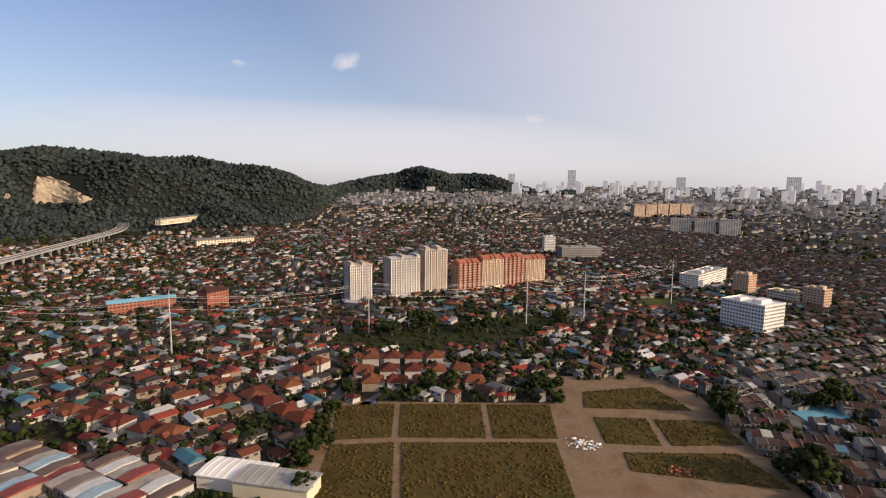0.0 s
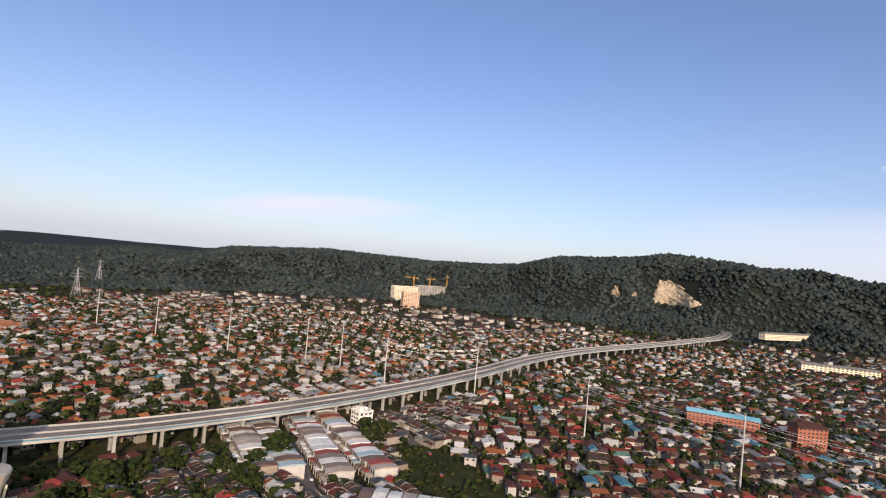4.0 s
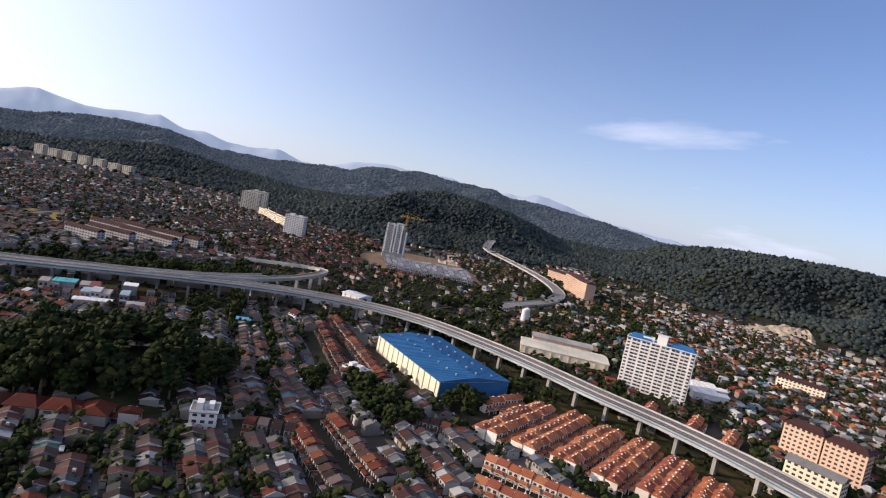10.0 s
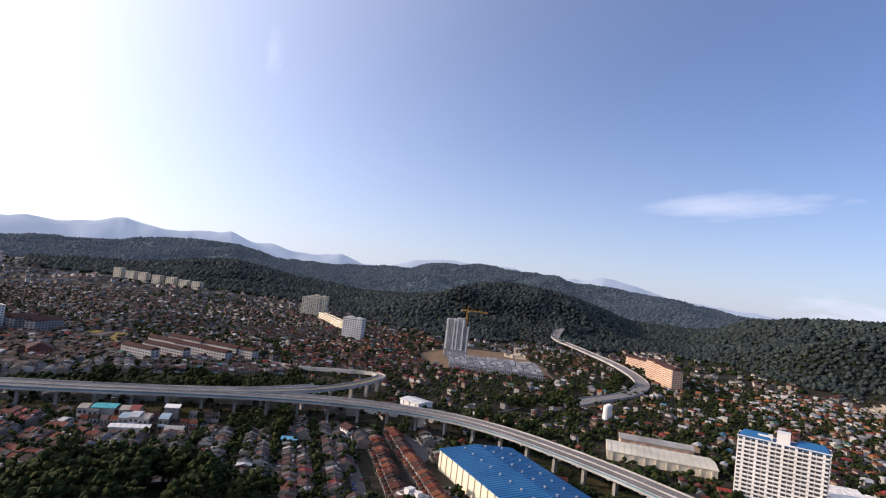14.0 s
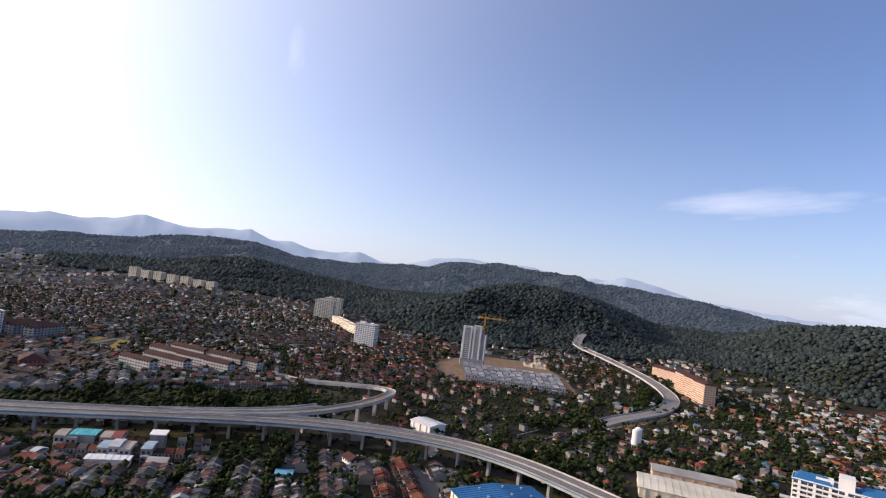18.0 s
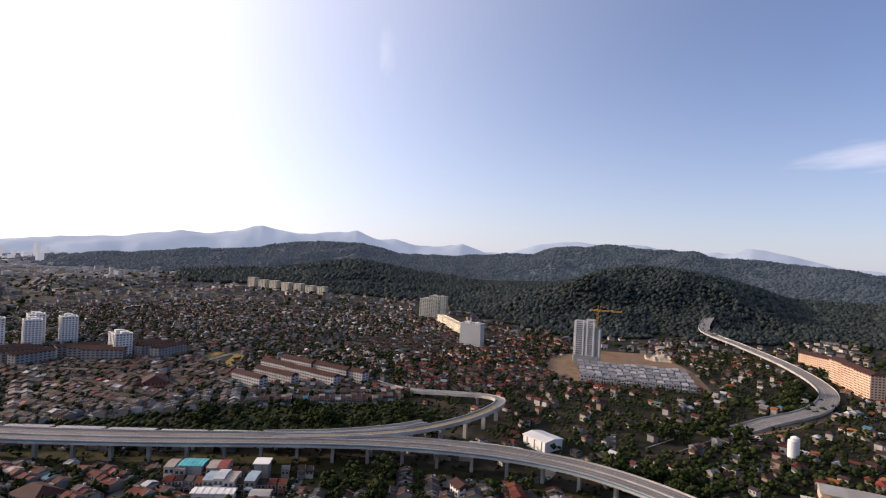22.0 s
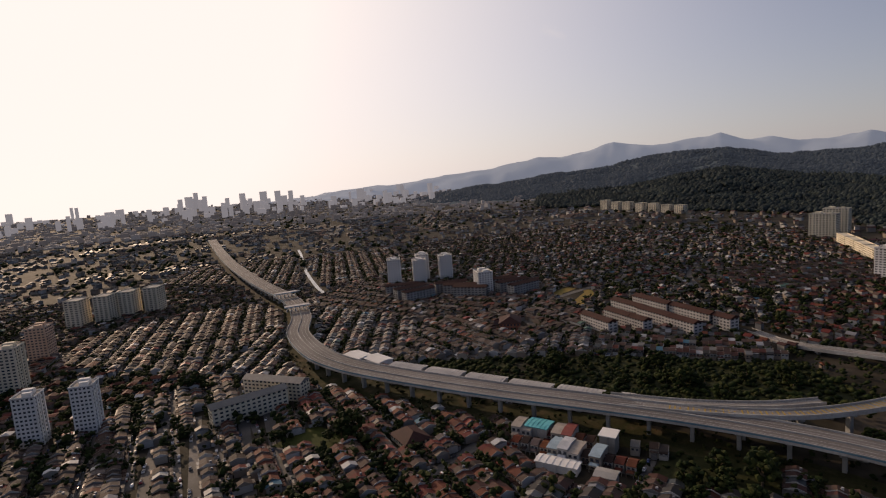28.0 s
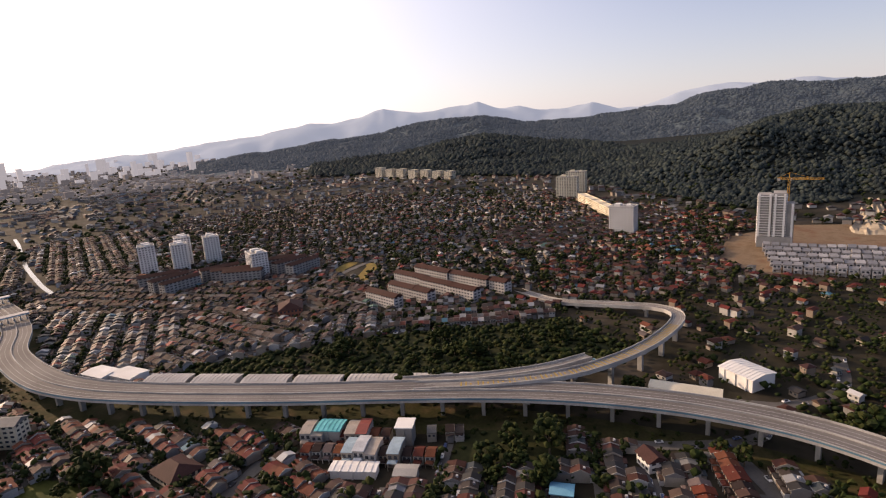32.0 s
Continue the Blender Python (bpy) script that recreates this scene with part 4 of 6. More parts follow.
wt = thing("water_tower", 12, 312, 0, "Flared cream concrete water tower", "water tower")
part("stem", Kit().tube(0, 0, -1, 5.0, 6.0, 15, 16), M_CREAM, wt)
part("tank", Kit().tube(0, 0, 14, 6.2, 9.0, 8, 20), M_CREAM, wt)
part("lid", Kit().tube(0, 0, 22, 9.2, 8.6, 0.9, 20), M_GREYCON, wt)
for i in range(8):
    a = i * math.pi / 4
    part("fin", Kit().strut((5.4 * math.cos(a), 5.4 * math.sin(a), 0), (7.4 * math.cos(a), 7.4 * math.sin(a), 15.5), 1.0), M_CREAM, wt)
keep_disc(12, 312, 14)


def cable(pts, r):
    """A thin three-sided tube through the points."""
    k = Kit()
    vs = []
    for p in pts:
        vs += [(p[0], p[1], p[2] + r), (p[0] + r, p[1] - r, p[2] - r), (p[0] - r, p[1] + r, p[2] - r)]
    return k.add(vs, [(3 * i + a, 3 * i + (a + 1) % 3, 3 * i + 3 + (a + 1) % 3, 3 * i + 3 + a) for i in range(len(pts) - 1) for a in range(3)])


def power_pole(x, y, h, heading):
    p = thing("power_pole", x, y, heading, "Tall tapered white steel power line pole", "power pole", "power line poles")
    part("shaft", Kit().tube(0, 0, -0.5, 0.75, 0.3, h + 0.5, 10), M_STEEL, p)
    for i in range(3):
        for s in (-1, 1):
            arm = part("cross_arm", Kit().strut((0, 0, h - 3 - 4.5 * i), (0, s * 3.4, h - 2.2 - 4.5 * i), 0.32), M_STEEL, p)
            part("insulator", Kit().tube(0, s * 3.3, h - 4.2 - 4.5 * i, 0.14, 0.14, 1.9, 6), M_GREYCON, arm)
    keep_disc(x, y, 6)
    return p


POLES = [(621, -257), (533, -137), (523, -80), (480, 64), (416, 206), (379, 309), (377, 453), (300, 500), (290, 590), (262, 625), (190, 690), (120, 760), (60, 840)]
for i, (x, y) in enumerate(POLES):
    nx, ny = POLES[min(i + 1, len(POLES) - 1)]
    px, py = POLES[max(i - 1, 0)]
    power_pole(x, y, 50, math.atan2(ny - py, nx - px))
for i in range(len(POLES) - 1):
    (x0, y0), (x1, y1) = POLES[i], POLES[i + 1]
    wires = thing("power_line", x0, y0, 0, "Sagging power line wires between two poles", "power line", "power lines", z=0)
    for off_y, z in ((-3.3, 45.5), (3.3, 45.5), (-3.3, 41), (3.3, 36.5)):
        d = Vector((x1 - x0, y1 - y0, 0)).normalized()
        n = Vector((-d.y, d.x, 0)) * off_y
        pts = [Vector(((x1 - x0) * t, (y1 - y0) * t, gz(x0, y0) * (1 - t) + gz(x1, y1) * t + z - 5 * 4 * t * (1 - t))) + n for t in np.linspace(0, 1, 9)]
        part("wire", cable(pts, 0.06), M_STEEL, wires)


def pylon(x, y, h):
    p = thing("lattice_pylon", x, y, 0.6, "Grey steel lattice pylon on a hillside", "pylon")
    k = Kit()
    w0 = h * 0.11
    for i, j in ((-1, -1), (1, -1), (1, 1), (-1, 1)):
        k.strut((i * w0, j * w0, -1), (i * 1.2, j * 1.2, h * 0.7), 0.5).strut((i * 1.2, j * 1.2, h * 0.7), (0, 0, h), 0.45)
    part("frame", k, M_STEEL, p)
    k = Kit()
    for s in range(8):
        z0, z1 = h * 0.7 * s / 8, h * 0.7 * (s + 1) / 8
        a, b = w0 + (1.2 - w0) * s / 8, w0 + (1.2 - w0) * (s + 1) / 8
        for i, j, m, n in ((-1, -1, 1, -1), (1, -1, 1, 1), (1, 1, -1, 1), (-1, 1, -1, -1)):
            k.strut((i * a, j * a, z0), (m * b, n * b, z1), 0.3)
    part("bracing", k, M_STEEL, p)
    for z in (0.68, 0.79, 0.9):
        part("cross_arm", Kit().strut((-h * 0.14, 0, h * z), (h * 0.14, 0, h * z + 0.4), 0.5), M_STEEL, p)


pylon(33, 1152, 52)
pylon(70, 1400, 50)


# ---- ground patches ----
def patch(name, pts, z, mat, label, category="ground"):
    keep_area(pts)
    return sheet(name, pts, z, mat, label, category)


patch("sports_field", [(-817, -123), (-770, -58), (-849, -57), (-863, -106)], 0.3, M_SPORT, "Dry yellow-green sports field", "sports field")
patch("sports_field", [(-922, -237), (-879, -219), (-873, -197), (-911, -196)], 0.3, M_SPORT, "Small dry sports field", "sports field")
patch("green", [(-380, -165), (-390, -112), (-415, -118), (-415, -160)], 0.3, M_GRASS, "Small green with trees at its edge", "park")
patch("green", [(578, -240), (618, -205), (655, -245), (632, -290)], 0.3, M_GRASS, "Bright mown green beside flats", "park")
patch("meadow", [(430, 95), (430, 40), (455, -60), (530, -125), (560, -85), (490, 55), (475, 95)], 0.3, M_SCRUB, "Long strip of rank green under the power line", "meadow")
patch("meadow", [(225, 350), (268, 335), (258, 225), (222, 215), (205, 270)], 0.3, M_SCRUB, "Green wayside strip with bushes", "meadow")
patch("meadow", [(-425, 66), (-425, 125), (-460, 130), (-463, 70)], 0.3, M_SCRUB, "Rank grass beneath the expressway", "meadow")
patch("meadow", [(-512, 40), (-520, 105), (-565, 190), (-640, 150), (-612, 0), (-560, -150), (-530, -160)], 0.3, M_SCRUB, "Scrub and rank grass inside the road loop", "meadow")
patch("vacant_plot", [(215, 75), (330, 68), (330, -70), (378, -72), (384, -150), (345, -165), (200, -160), (195, 60)], 0.25, M_EARTH, "Vacant plot of bare earth cut by tracks", "vacant plot")
patch("car_park", [(-408, 205), (-372, 194), (-368, 212), (-400, 236)], 0.3, M_ROAD, "Empty asphalt yard beside the expressway", "car park")
patch("building_site", [(-690, 505), (-800, 545), (-930, 560), (-950, 470), (-900, 378), (-800, 330), (-742, 348)], 0.35, M_EARTH, "Bare sandy building site below the tower", "building site")
patch("building_site", [(-535, 425), (-560, 500), (-598, 585), (-625, 600), (-600, 500), (-572, 440), (-556, 392)], 0.35, M_EARTH, "Raw earth embankment beside the new road", "building site")
patch("pond", [(-204, -38), (-216, -20), (-202, -5), (-180, -12)], 0.3, M_WATER, "Murky pond among trees", "pond")
patch("meadow", [(-284, 305), (-268, 322), (-225, 340), (-218, 322), (-250, 306)], 0.3, M_DRYGRASS, "Brown rough grass beside the expressway", "meadow")
patch("yard", [(-190, 214), (-188, 242), (-172, 250), (-160, 236), (-166, 218)], 0.3, M_ROAD, "Small paved yard beside terraces", "yard")
patch("green", [(-402, -466), (-430, -448), (-408, -430), (-390, -446)], 0.3, M_GRASS, "Bright green among towers of flats", "park")
patch("car_park", [(532, -128), (560, -165), (600, -150), (575, -110)], 0.3, M_ROAD, "Car park near the flats", "car park")
patch("sports_court", [(305, -210), (325, -210), (335, -238), (315, -240)], 0.4, M_SKYBLUE, "Pale blue sports court among trees", "sports court")
river = curve([(-785, -465, 0), (-830, -520, 0), (-944, -645, 0), (-1060, -760, 0), (-1175, -876, 0), (-1320, -1040, 0), (-1469, -1300, 0)], 16)
keep_line(river, 14)
tagged(new("river", ribbon(river, 0, 6, -0.5, 0.5).mesh("river", M_WATER)), "Narrow glinting river between banks", "river", kind="structure")

patch("pond", [(-330, -300), (-322, -306), (-318, -296), (-326, -290)], 0.35, M_WATER, "Small pool catching the light", "pool")
# plots of dry grass with tracks between
PLOTS = [((322, 62), (326, 28), (282, 26), (278, 56)), ((326, 24), (327, -24), (282, -24), (282, 22)), ((327, -28), (328, -66), (283, -62), (282, -28)),
         ((272, 56), (276, 24), (218, 20), (210, 54)), ((276, 20), (278, -60), (225, -58), (218, 16)), ((324, -86), (350, -92), (360, -140), (322, -150)),
         ((278, -86), (310, -88), (310, -118), (276, -114)), ((308, -122), (306, -158), (278, -158), (276, -120)), ((250, -90), (268, -92), (268, -150), (235, -156))]
for pts in PLOTS:
    sheet("field_plot", list(pts), 0.6, M_DRYGRASS, "Plot of rough dry yellow grass", "field", 0.35)

# ---- town roads ----
ROADS = [((-302, -184), (-344, -235), (-413, -307)), ((-315, -156), (-395, -258)), ((-419, -234), (-328, -127)), ((-338, -104), (-379, -158), (-427, -216)), ((-383, -48), (-432, -37)),
         ((-440, 211), (-409, 217), (-380, 218)), ((-448, 156), (-446, 186), (-454, 232), (-491, 245)), ((-491, 232), (-485, 254), (-502, 296), (-548, 320)),
         ((416, 156), (448, 103), (406, 76), (430, 9), (456, -56), (476, -107), (479, -157)), ((291, 73), (388, 57)), ((406, -214), (315, -205), (252, -211)), ((322, 47), (384, 14)),
         ((-217, 50), (-262, 58)), ((-293, 94), (-219, 93)), ((-365, 160), (-199, 149)), ((-201, 223), (-241, 297)), ((-176, 233), (-217, 309)), ((-159, 275), (-193, 320)), ((182, 425), (152, 289)),
         ((254, 378), (241, 304), (226, 241)), ((351, 207), (291, 158)), ((-150, 560), (-40, 620), (60, 700), (180, 760)), ((-330, 520), (-240, 560), (-120, 720)), ((100, 520), (260, 560), (420, 640)),
         ((520, 60), (700, 180), (900, 240)), ((560, -180), (760, -150), (960, -120)), ((-560, -140), (-640, -60), (-740, -120), (-900, -60)), ((-620, -300), (-720, -160)), ((-860, 60), (-1000, 40), (-1200, 120))]
for pts in ROADS:
    line = curve([(x, y, gz(x, y)) for x, y in pts], 10)
    line[:, 2] = terrain(line[:, 0], line[:, 1])[0]
    keep_line(line, 6.5)
    tagged(new("town_road", ribbon(line, 0, 8, -0.4, 0.25).mesh("town_road", M_ROAD)), "Dusty grey town road between houses", "road", kind="structure")

# rough grass in the plots, row upon row
gen_t = np.random.default_rng(21)


# ---- houses ----
def house_parts(w, d, h, rise, kind, seed):
    """Meshes of one house: walls, roof, porch and windows, about its base."""
    rnd = random.Random(seed)
    wall = Kit().box(0, 0, -1, w, d, h + 1)
    roof = Kit()
    if kind == "terrace":
        roof.gable(0, 0, h, w + 0.06, d + 1.4, rise)
        roof.gable(0, -d / 2 - 1.6, h * 0.52, w * 0.8, 3.4, 0.9, hip=0.8)
        wall.box(-w / 2 + 0.1, 0, h - 0.5, 0.24, d * 0.7, rise + 0.2, taper=0.6)
    else:
        roof.gable(0, 0, h, w + 1.6, d + 1.6, rise, hip=w * 0.3)
        roof.gable(w * 0.22, -d / 2 - 0.6, h - 0.2, 4.6, 5.2, rise * 0.7, ang=math.pi / 2, hip=0.6)
        wall.box(w * 0.22, -d / 2 - 0.8, -1, 3.6, 2.6, h + 0.8)
    porch = Kit().box(0, -d / 2 - 1.7, h * 0.44, w * 0.8, 3.2, 0.25)
    for s in (-1, 1):
        porch.box(s * w * 0.36, -d / 2 - 3.0, -0.5, 0.35, 0.35, h * 0.44 + 0.5)
    return wall, roof, porch


def house_template(name, w, d, h, rise, kind, wall_mat, roof_mat, label, seed):
    hs = thing(name, 0, 0, 0, label, "house", z=0)
    wall, roof, porch = house_parts(w, d, h, rise, kind, seed)
    part("wall", wall, wall_mat, hs)
    part("roof", roof, roof_mat, hs)
    part("porch", porch, wall_mat, hs)
    for x, z in ((-w * 0.24, h * 0.62), (w * 0.22, h * 0.62), (-w * 0.24, h * 0.12)):
        part("window", window_mesh(w * 0.26, h * 0.2), None, hs, at=Matrix.Translation((x, -d / 2, z)))
    part("window", window_mesh(w * 0.3, h * 0.2), None, hs, at=Matrix.Rotation(math.pi, 4, "Z") @ Matrix.Translation((0, -d / 2, h * 0.62)))
    return hs


M_ROOF_ORANGE_OB = material("orange clay tiles", [(0.3, 0.105, 0.045), (0.25, 0.08, 0.038), (0.33, 0.13, 0.06), (0.22, 0.068, 0.038)], vary="object", amount=0.3, rough=0.75, spec=0.13)
M_ROOF_RED_OB = material("dull red tiles", [(0.104, 0.0304, 0.019), (0.0825, 0.0254, 0.019), (0.114, 0.0439, 0.0266), (0.134, 0.0507, 0.0266)], vary="object", amount=0.3, rough=0.85, spec=0.07)
M_ROOF_ODD_OB = material("odd roof sheets", [(0.4, 0.41, 0.43), (0.5, 0.5, 0.5), (0.12, 0.08, 0.065), (0.2, 0.05, 0.04), (0.25, 0.33, 0.38), (0.3, 0.26, 0.22), (0.45, 0.45, 0.44), (0.16, 0.13, 0.115)], vary="object", amount=0.35, rough=0.6, spec=0.22)
M_WALL_OB = material("house paint", [(0.297, 0.273, 0.238), (0.369, 0.356, 0.333), (0.25, 0.208, 0.166), (0.404, 0.392, 0.375)], vary="object", amount=0.2)
M_WALL_PALE = material("pale cream house paint", [(0.62, 0.58, 0.51), (0.68, 0.66, 0.62), (0.55, 0.5, 0.43)], vary="object", amount=0.2)
T_ORANGE = house_template("terraced_house", 6.0, 6.8, 6.0, 1.9, "terrace", M_WALL_PALE, M_ROOF_ORANGE_OB, "Two-storey terraced house, pale walls, orange tiled roof", 1)
part("dormer", Kit().box(1.3, 0.6, 7.1, 1.2, 1.2, 1.0, taper=0.7), M_WALL_PALE, T_ORANGE, "pale plastered dormer")
T_RED = house_template("semi_detached_house", 12.5, 11.5, 5.2, 3.4, "villa", M_WALL_OB, M_ROOF_RED_OB, "Two-storey house with hipped red tiled roof and porch", 2)
T_ODD = house_template("shop_house", 6.6, 14.5, 8.2, 1.1, "terrace", M_WALL_OB, M_ROOF_ODD_OB, "Worn terraced shop house with patched sheet roof", 3)
T_ROW = house_template("terraced_house", 5.4, 8.4, 5.2, 1.9, "terrace", M_WALL_OB, M_ROOF_RED_OB, "Worn terraced house with dull red roof", 4)
M_ROOF_GREY_OB = material("grey brown tiles", [(0.0327, 0.022, 0.0198), (0.0546, 0.033, 0.0286), (0.0273, 0.0198, 0.0185), (0.109, 0.0836, 0.0792), (0.06, 0.0242, 0.0185), (0.0436, 0.0264, 0.022)], vary="object", amount=0.3, rough=0.85, spec=0.07)
T_GREY = house_template("terraced_house", 5.0, 8.2, 5.0, 1.9, "terrace", M_WALL_OB, M_ROOF_GREY_OB, "Terraced house with grey-brown roof in a long row", 5)
M_ROOF_SLATE = material("slate grey roof", [(0.16, 0.165, 0.18), (0.22, 0.22, 0.23), (0.3, 0.3, 0.31)], vary="object", amount=0.2, rough=0.6, spec=0.22)
T_WHITE = house_template("townhouse", 7.4, 9.5, 8.0, 2.2, "terrace", M_PALEGREY, M_ROOF_SLATE, "New white three-storey townhouse with slate grey roof", 6)
near_houses = 0


def stand(template, x, y, ang):
    global near_houses
    near_houses += 1
    s = random.uniform(0.94, 1.06)
    return copy_thing(template, Matrix.Translation((x, y, gz(x, y))) @ Matrix.Rotation(ang, 4, "Z") @ Matrix.Diagonal((1, s, random.uniform(0.92, 1.1), 1)))


def house_row(templates, x0, y0, x1, y1, pitch, group, double=0.0, jog=0.4):
    """Houses side by side from one end to the other; double sets a second row back to back."""
    templates = templates if isinstance(templates, tuple) else (templates,)
    length, ang = math.hypot(x1 - x0, y1 - y0), math.atan2(y1 - y0, x1 - x0)
    n = max(1, int(length / pitch))
    for i in range(n):
        t = (i + 0.5) / n
        x, y = x0 + (x1 - x0) * t, y0 + (y1 - y0) * t
        nx, ny = math.sin(ang), -math.cos(ang)
        for side in ((1, -1) if double else (1,)):
            o = side * double + random.uniform(-jog, jog)
            tagged(stand(random.choice(templates), x + nx * o, y + ny * o, (ang if side > 0 else ang + math.pi) + (random.choice((0, 1, 2, 3)) * math.pi / 2 if pitch > 12 else 0)), group=group)
    keep_box((x0 + x1) / 2, (y0 + y1) / 2, length, 16 + 2 * double + 6, ang, 2)


# rows of orange roofs below the expressway
for x0, y0, x1, y1 in ((-207, 232, -243, 300), (-190, 246, -228, 318), (-173, 260, -208, 328), (-154, 272, -190, 340), (-138, 288, -166, 342), (-116, 296, -142, 344), (-92, 292, -118, 340), (-68, 284, -92, 334)):
    house_row(T_ORANGE, x0, y0, x1, y1, 6.0, "orange roofed terraces", 3.7)
for i in range(2):
    house_row(T_ORANGE, -246 + 16 * i, 252 + 6 * i, -258 + 16 * i, 288 + 6 * i, 6.0, "orange roofed terraces")
for x0, y0, x1, y1 in ((-178, 216, -118, 262), (-160, 200, -100, 246), (-205, 392, -226, 430), (-182, 400, -202, 438), (-232, 380, -250, 408)):
    house_row(T_ORANGE, x0, y0, x1, y1, 6.0, "orange roofed terraces")
# red roofed villas before the vacant plot
for x0, y0, x1, y1 in ((303, 214, 272, 130), (332, 120, 290, 70), (312, 134, 352, 90), (352, 54, 358, -30), (374, 62, 381, -22), (402, 60, 408, -2), (398, 84, 362, 100)):
    house_row(T_RED, x0, y0, x1, y1, 15.5, "red roofed villas")
# shop houses on the near corner
for x0, y0, x1, y1 in ((252, 204, 228, 158), (240, 214, 214, 166), (241, 152, 214, 106), (226, 160, 200, 114)):
    house_row(T_ODD, x0, y0, x1, y1, 7.2, "patched roof shop houses")
for x0, y0, x1, y1 in ((138, 425, 134, 315), (156, 428, 149, 312), (186, 425, 172, 296), (205, 415, 198, 292), (170, 268, 205, 240)):
    house_row(T_ODD, x0, y0, x1, y1, 7.2, "patched roof shop houses")
house_row((T_ROW, T_RED), -247, -20, -226, 62, 12.4, "houses below the knoll")
house_row((T_ROW, T_GREY), -222, 104, -212, 128, 6.0, "houses below the knoll")
house_row((T_ROW, T_GREY), -240, 180, -214, 214, 5.6, "worn red terraces")
house_row((T_GREY, T_ROW, T_GREY, T_ODD), -438, -16, -433, 60, 5.9, "shops below the expressway")
house_row((T_GREY, T_ROW, T_GREY, T_ODD), -453, -20, -453, 32, 5.9, "shops below the expressway")
for x0, y0, x1, y1 in ((-470, 185, -290, 176), (-490, 203, -285, 199), (-232, 128, -160, 136), (-228, 150, -165, 158)):
    house_row((T_ROW, T_GREY, T_ROW, T_GREY), x0 + (60 if x0 < -400 else 0), y0, x1, y1, 5.5, "worn red terraces")
for i in range(5):
    house_row(T_WHITE, -748 - 20 * i, 364 + 6 * i, -694 - 20 * i, 486 + 8 * i, 8.6, "new white townhouses")
for ob in (T_ORANGE, T_RED, T_ODD, T_ROW, T_GREY, T_WHITE):
    for o in (*ob.children_recursive, ob):
        bpy.data.objects.remove(o)

# single buildings and sheds among the houses
shed("shed", -421, 18, radians(88), 24, 8, 4.5, 1.0, M_WHITE, M_WHITE, "Long low shed with shiny white metal roof", ribs=6)
shed("shed", -417, 46, radians(88), 11, 9, 5, 1.4, M_GREYCON, M_GREYCON, "Grey metal roofed shed beside a lane")
shed("house", -404, 122, radians(80), 10, 8, 4, 1.6, M_GREYCON, M_SKYBLUE, "Low house with pale blue metal roof")
shed("shop_roof", -454, -4, radians(86), 14, 12, 9, 1.2, M_GREYCON, M_TEAL, "Shop house under a bright turquoise metal roof", ribs=5)
block("prayer_hall", -674, -112, radians(20), 26, 22, 2, M_BRICKRED, M_ROOF_RED, "Red roofed hall among terraces", pitched=6, hip=8, category="hall", storey=4)
block("civic_hall", -420, -80, radians(60), 22, 18, 1, M_CREAM, M_ROOF_RED, "Low hall with broad red hipped roof", pitched=5, hip=7, category="hall", storey=4)
block("villa", -224, 86, radians(80), 12, 11, 3, M_WHITE, M_GREYCON, "White three-storey house with a flat roof terrace", category="house")
block("villa", -296, 182, radians(30), 14, 11, 2, M_WHITE, M_GREYCON, "White two-storey house with grey roof terrace", category="house")
block("school_block", -292, 662, radians(20), 44, 13, 4, M_CREAM, M_ROOF_RED, "Cream four-storey school block with dark red roof", pitched=3, category="school")
block("hall", -287, -33, radians(75), 18, 14, 3, M_PALEGREY, M_GREYCON, "Pale grey three-storey hall beside the knoll", category="hall")
block("villa", -428, 168, radians(20), 11, 9, 2, M_WHITE, M_ROOF_RED, "White villa with red pitched roof", pitched=3, category="house")
block("works_office", 190, 436, radians(60), 16, 12, 3, M_CREAM, M_GREYCON, "Cream three-storey villa with roof terrace", category="house")
block("works_office", 232, 402, radians(10), 13, 11, 3, M_WHITE, M_GREYCON, "Grey white three-storey house with flat roof", category="house")
for x, y in ((-482, 440), (-488, 447)):
    silo = thing("silo", x, y, 0, "White cement silo on legs", "silo", "cement silos")
    part("tank", Kit().tube(0, 0, 5, 3.4, 3.4, 13, 14), M_WHITE, silo)
    part("cone", Kit().tube(0, 0, 2.2, 0.8, 3.4, 2.8, 14), M_GREYCON, silo)
    part("cap", Kit().tube(0, 0, 18, 3.5, 1.0, 1.4, 14), M_WHITE, silo)
    for i in range(4):
        a = math.pi / 4 + i * math.pi / 2
        part("leg", Kit().strut((2.6 * math.cos(a), 2.6 * math.sin(a), -0.5), (2.9 * math.cos(a), 2.9 * math.sin(a), 6), 0.4), M_STEEL, silo)
    keep_disc(x, y, 8)
for i in range(5):
    shed("works_shed", -300 + 13 * (i % 3), 500 + 15 * (i // 3), radians(60), 30, 11, 6, 1.8, M_WHITE, M_WHITE, "White roofed works shed behind the slab of flats", ribs=5)

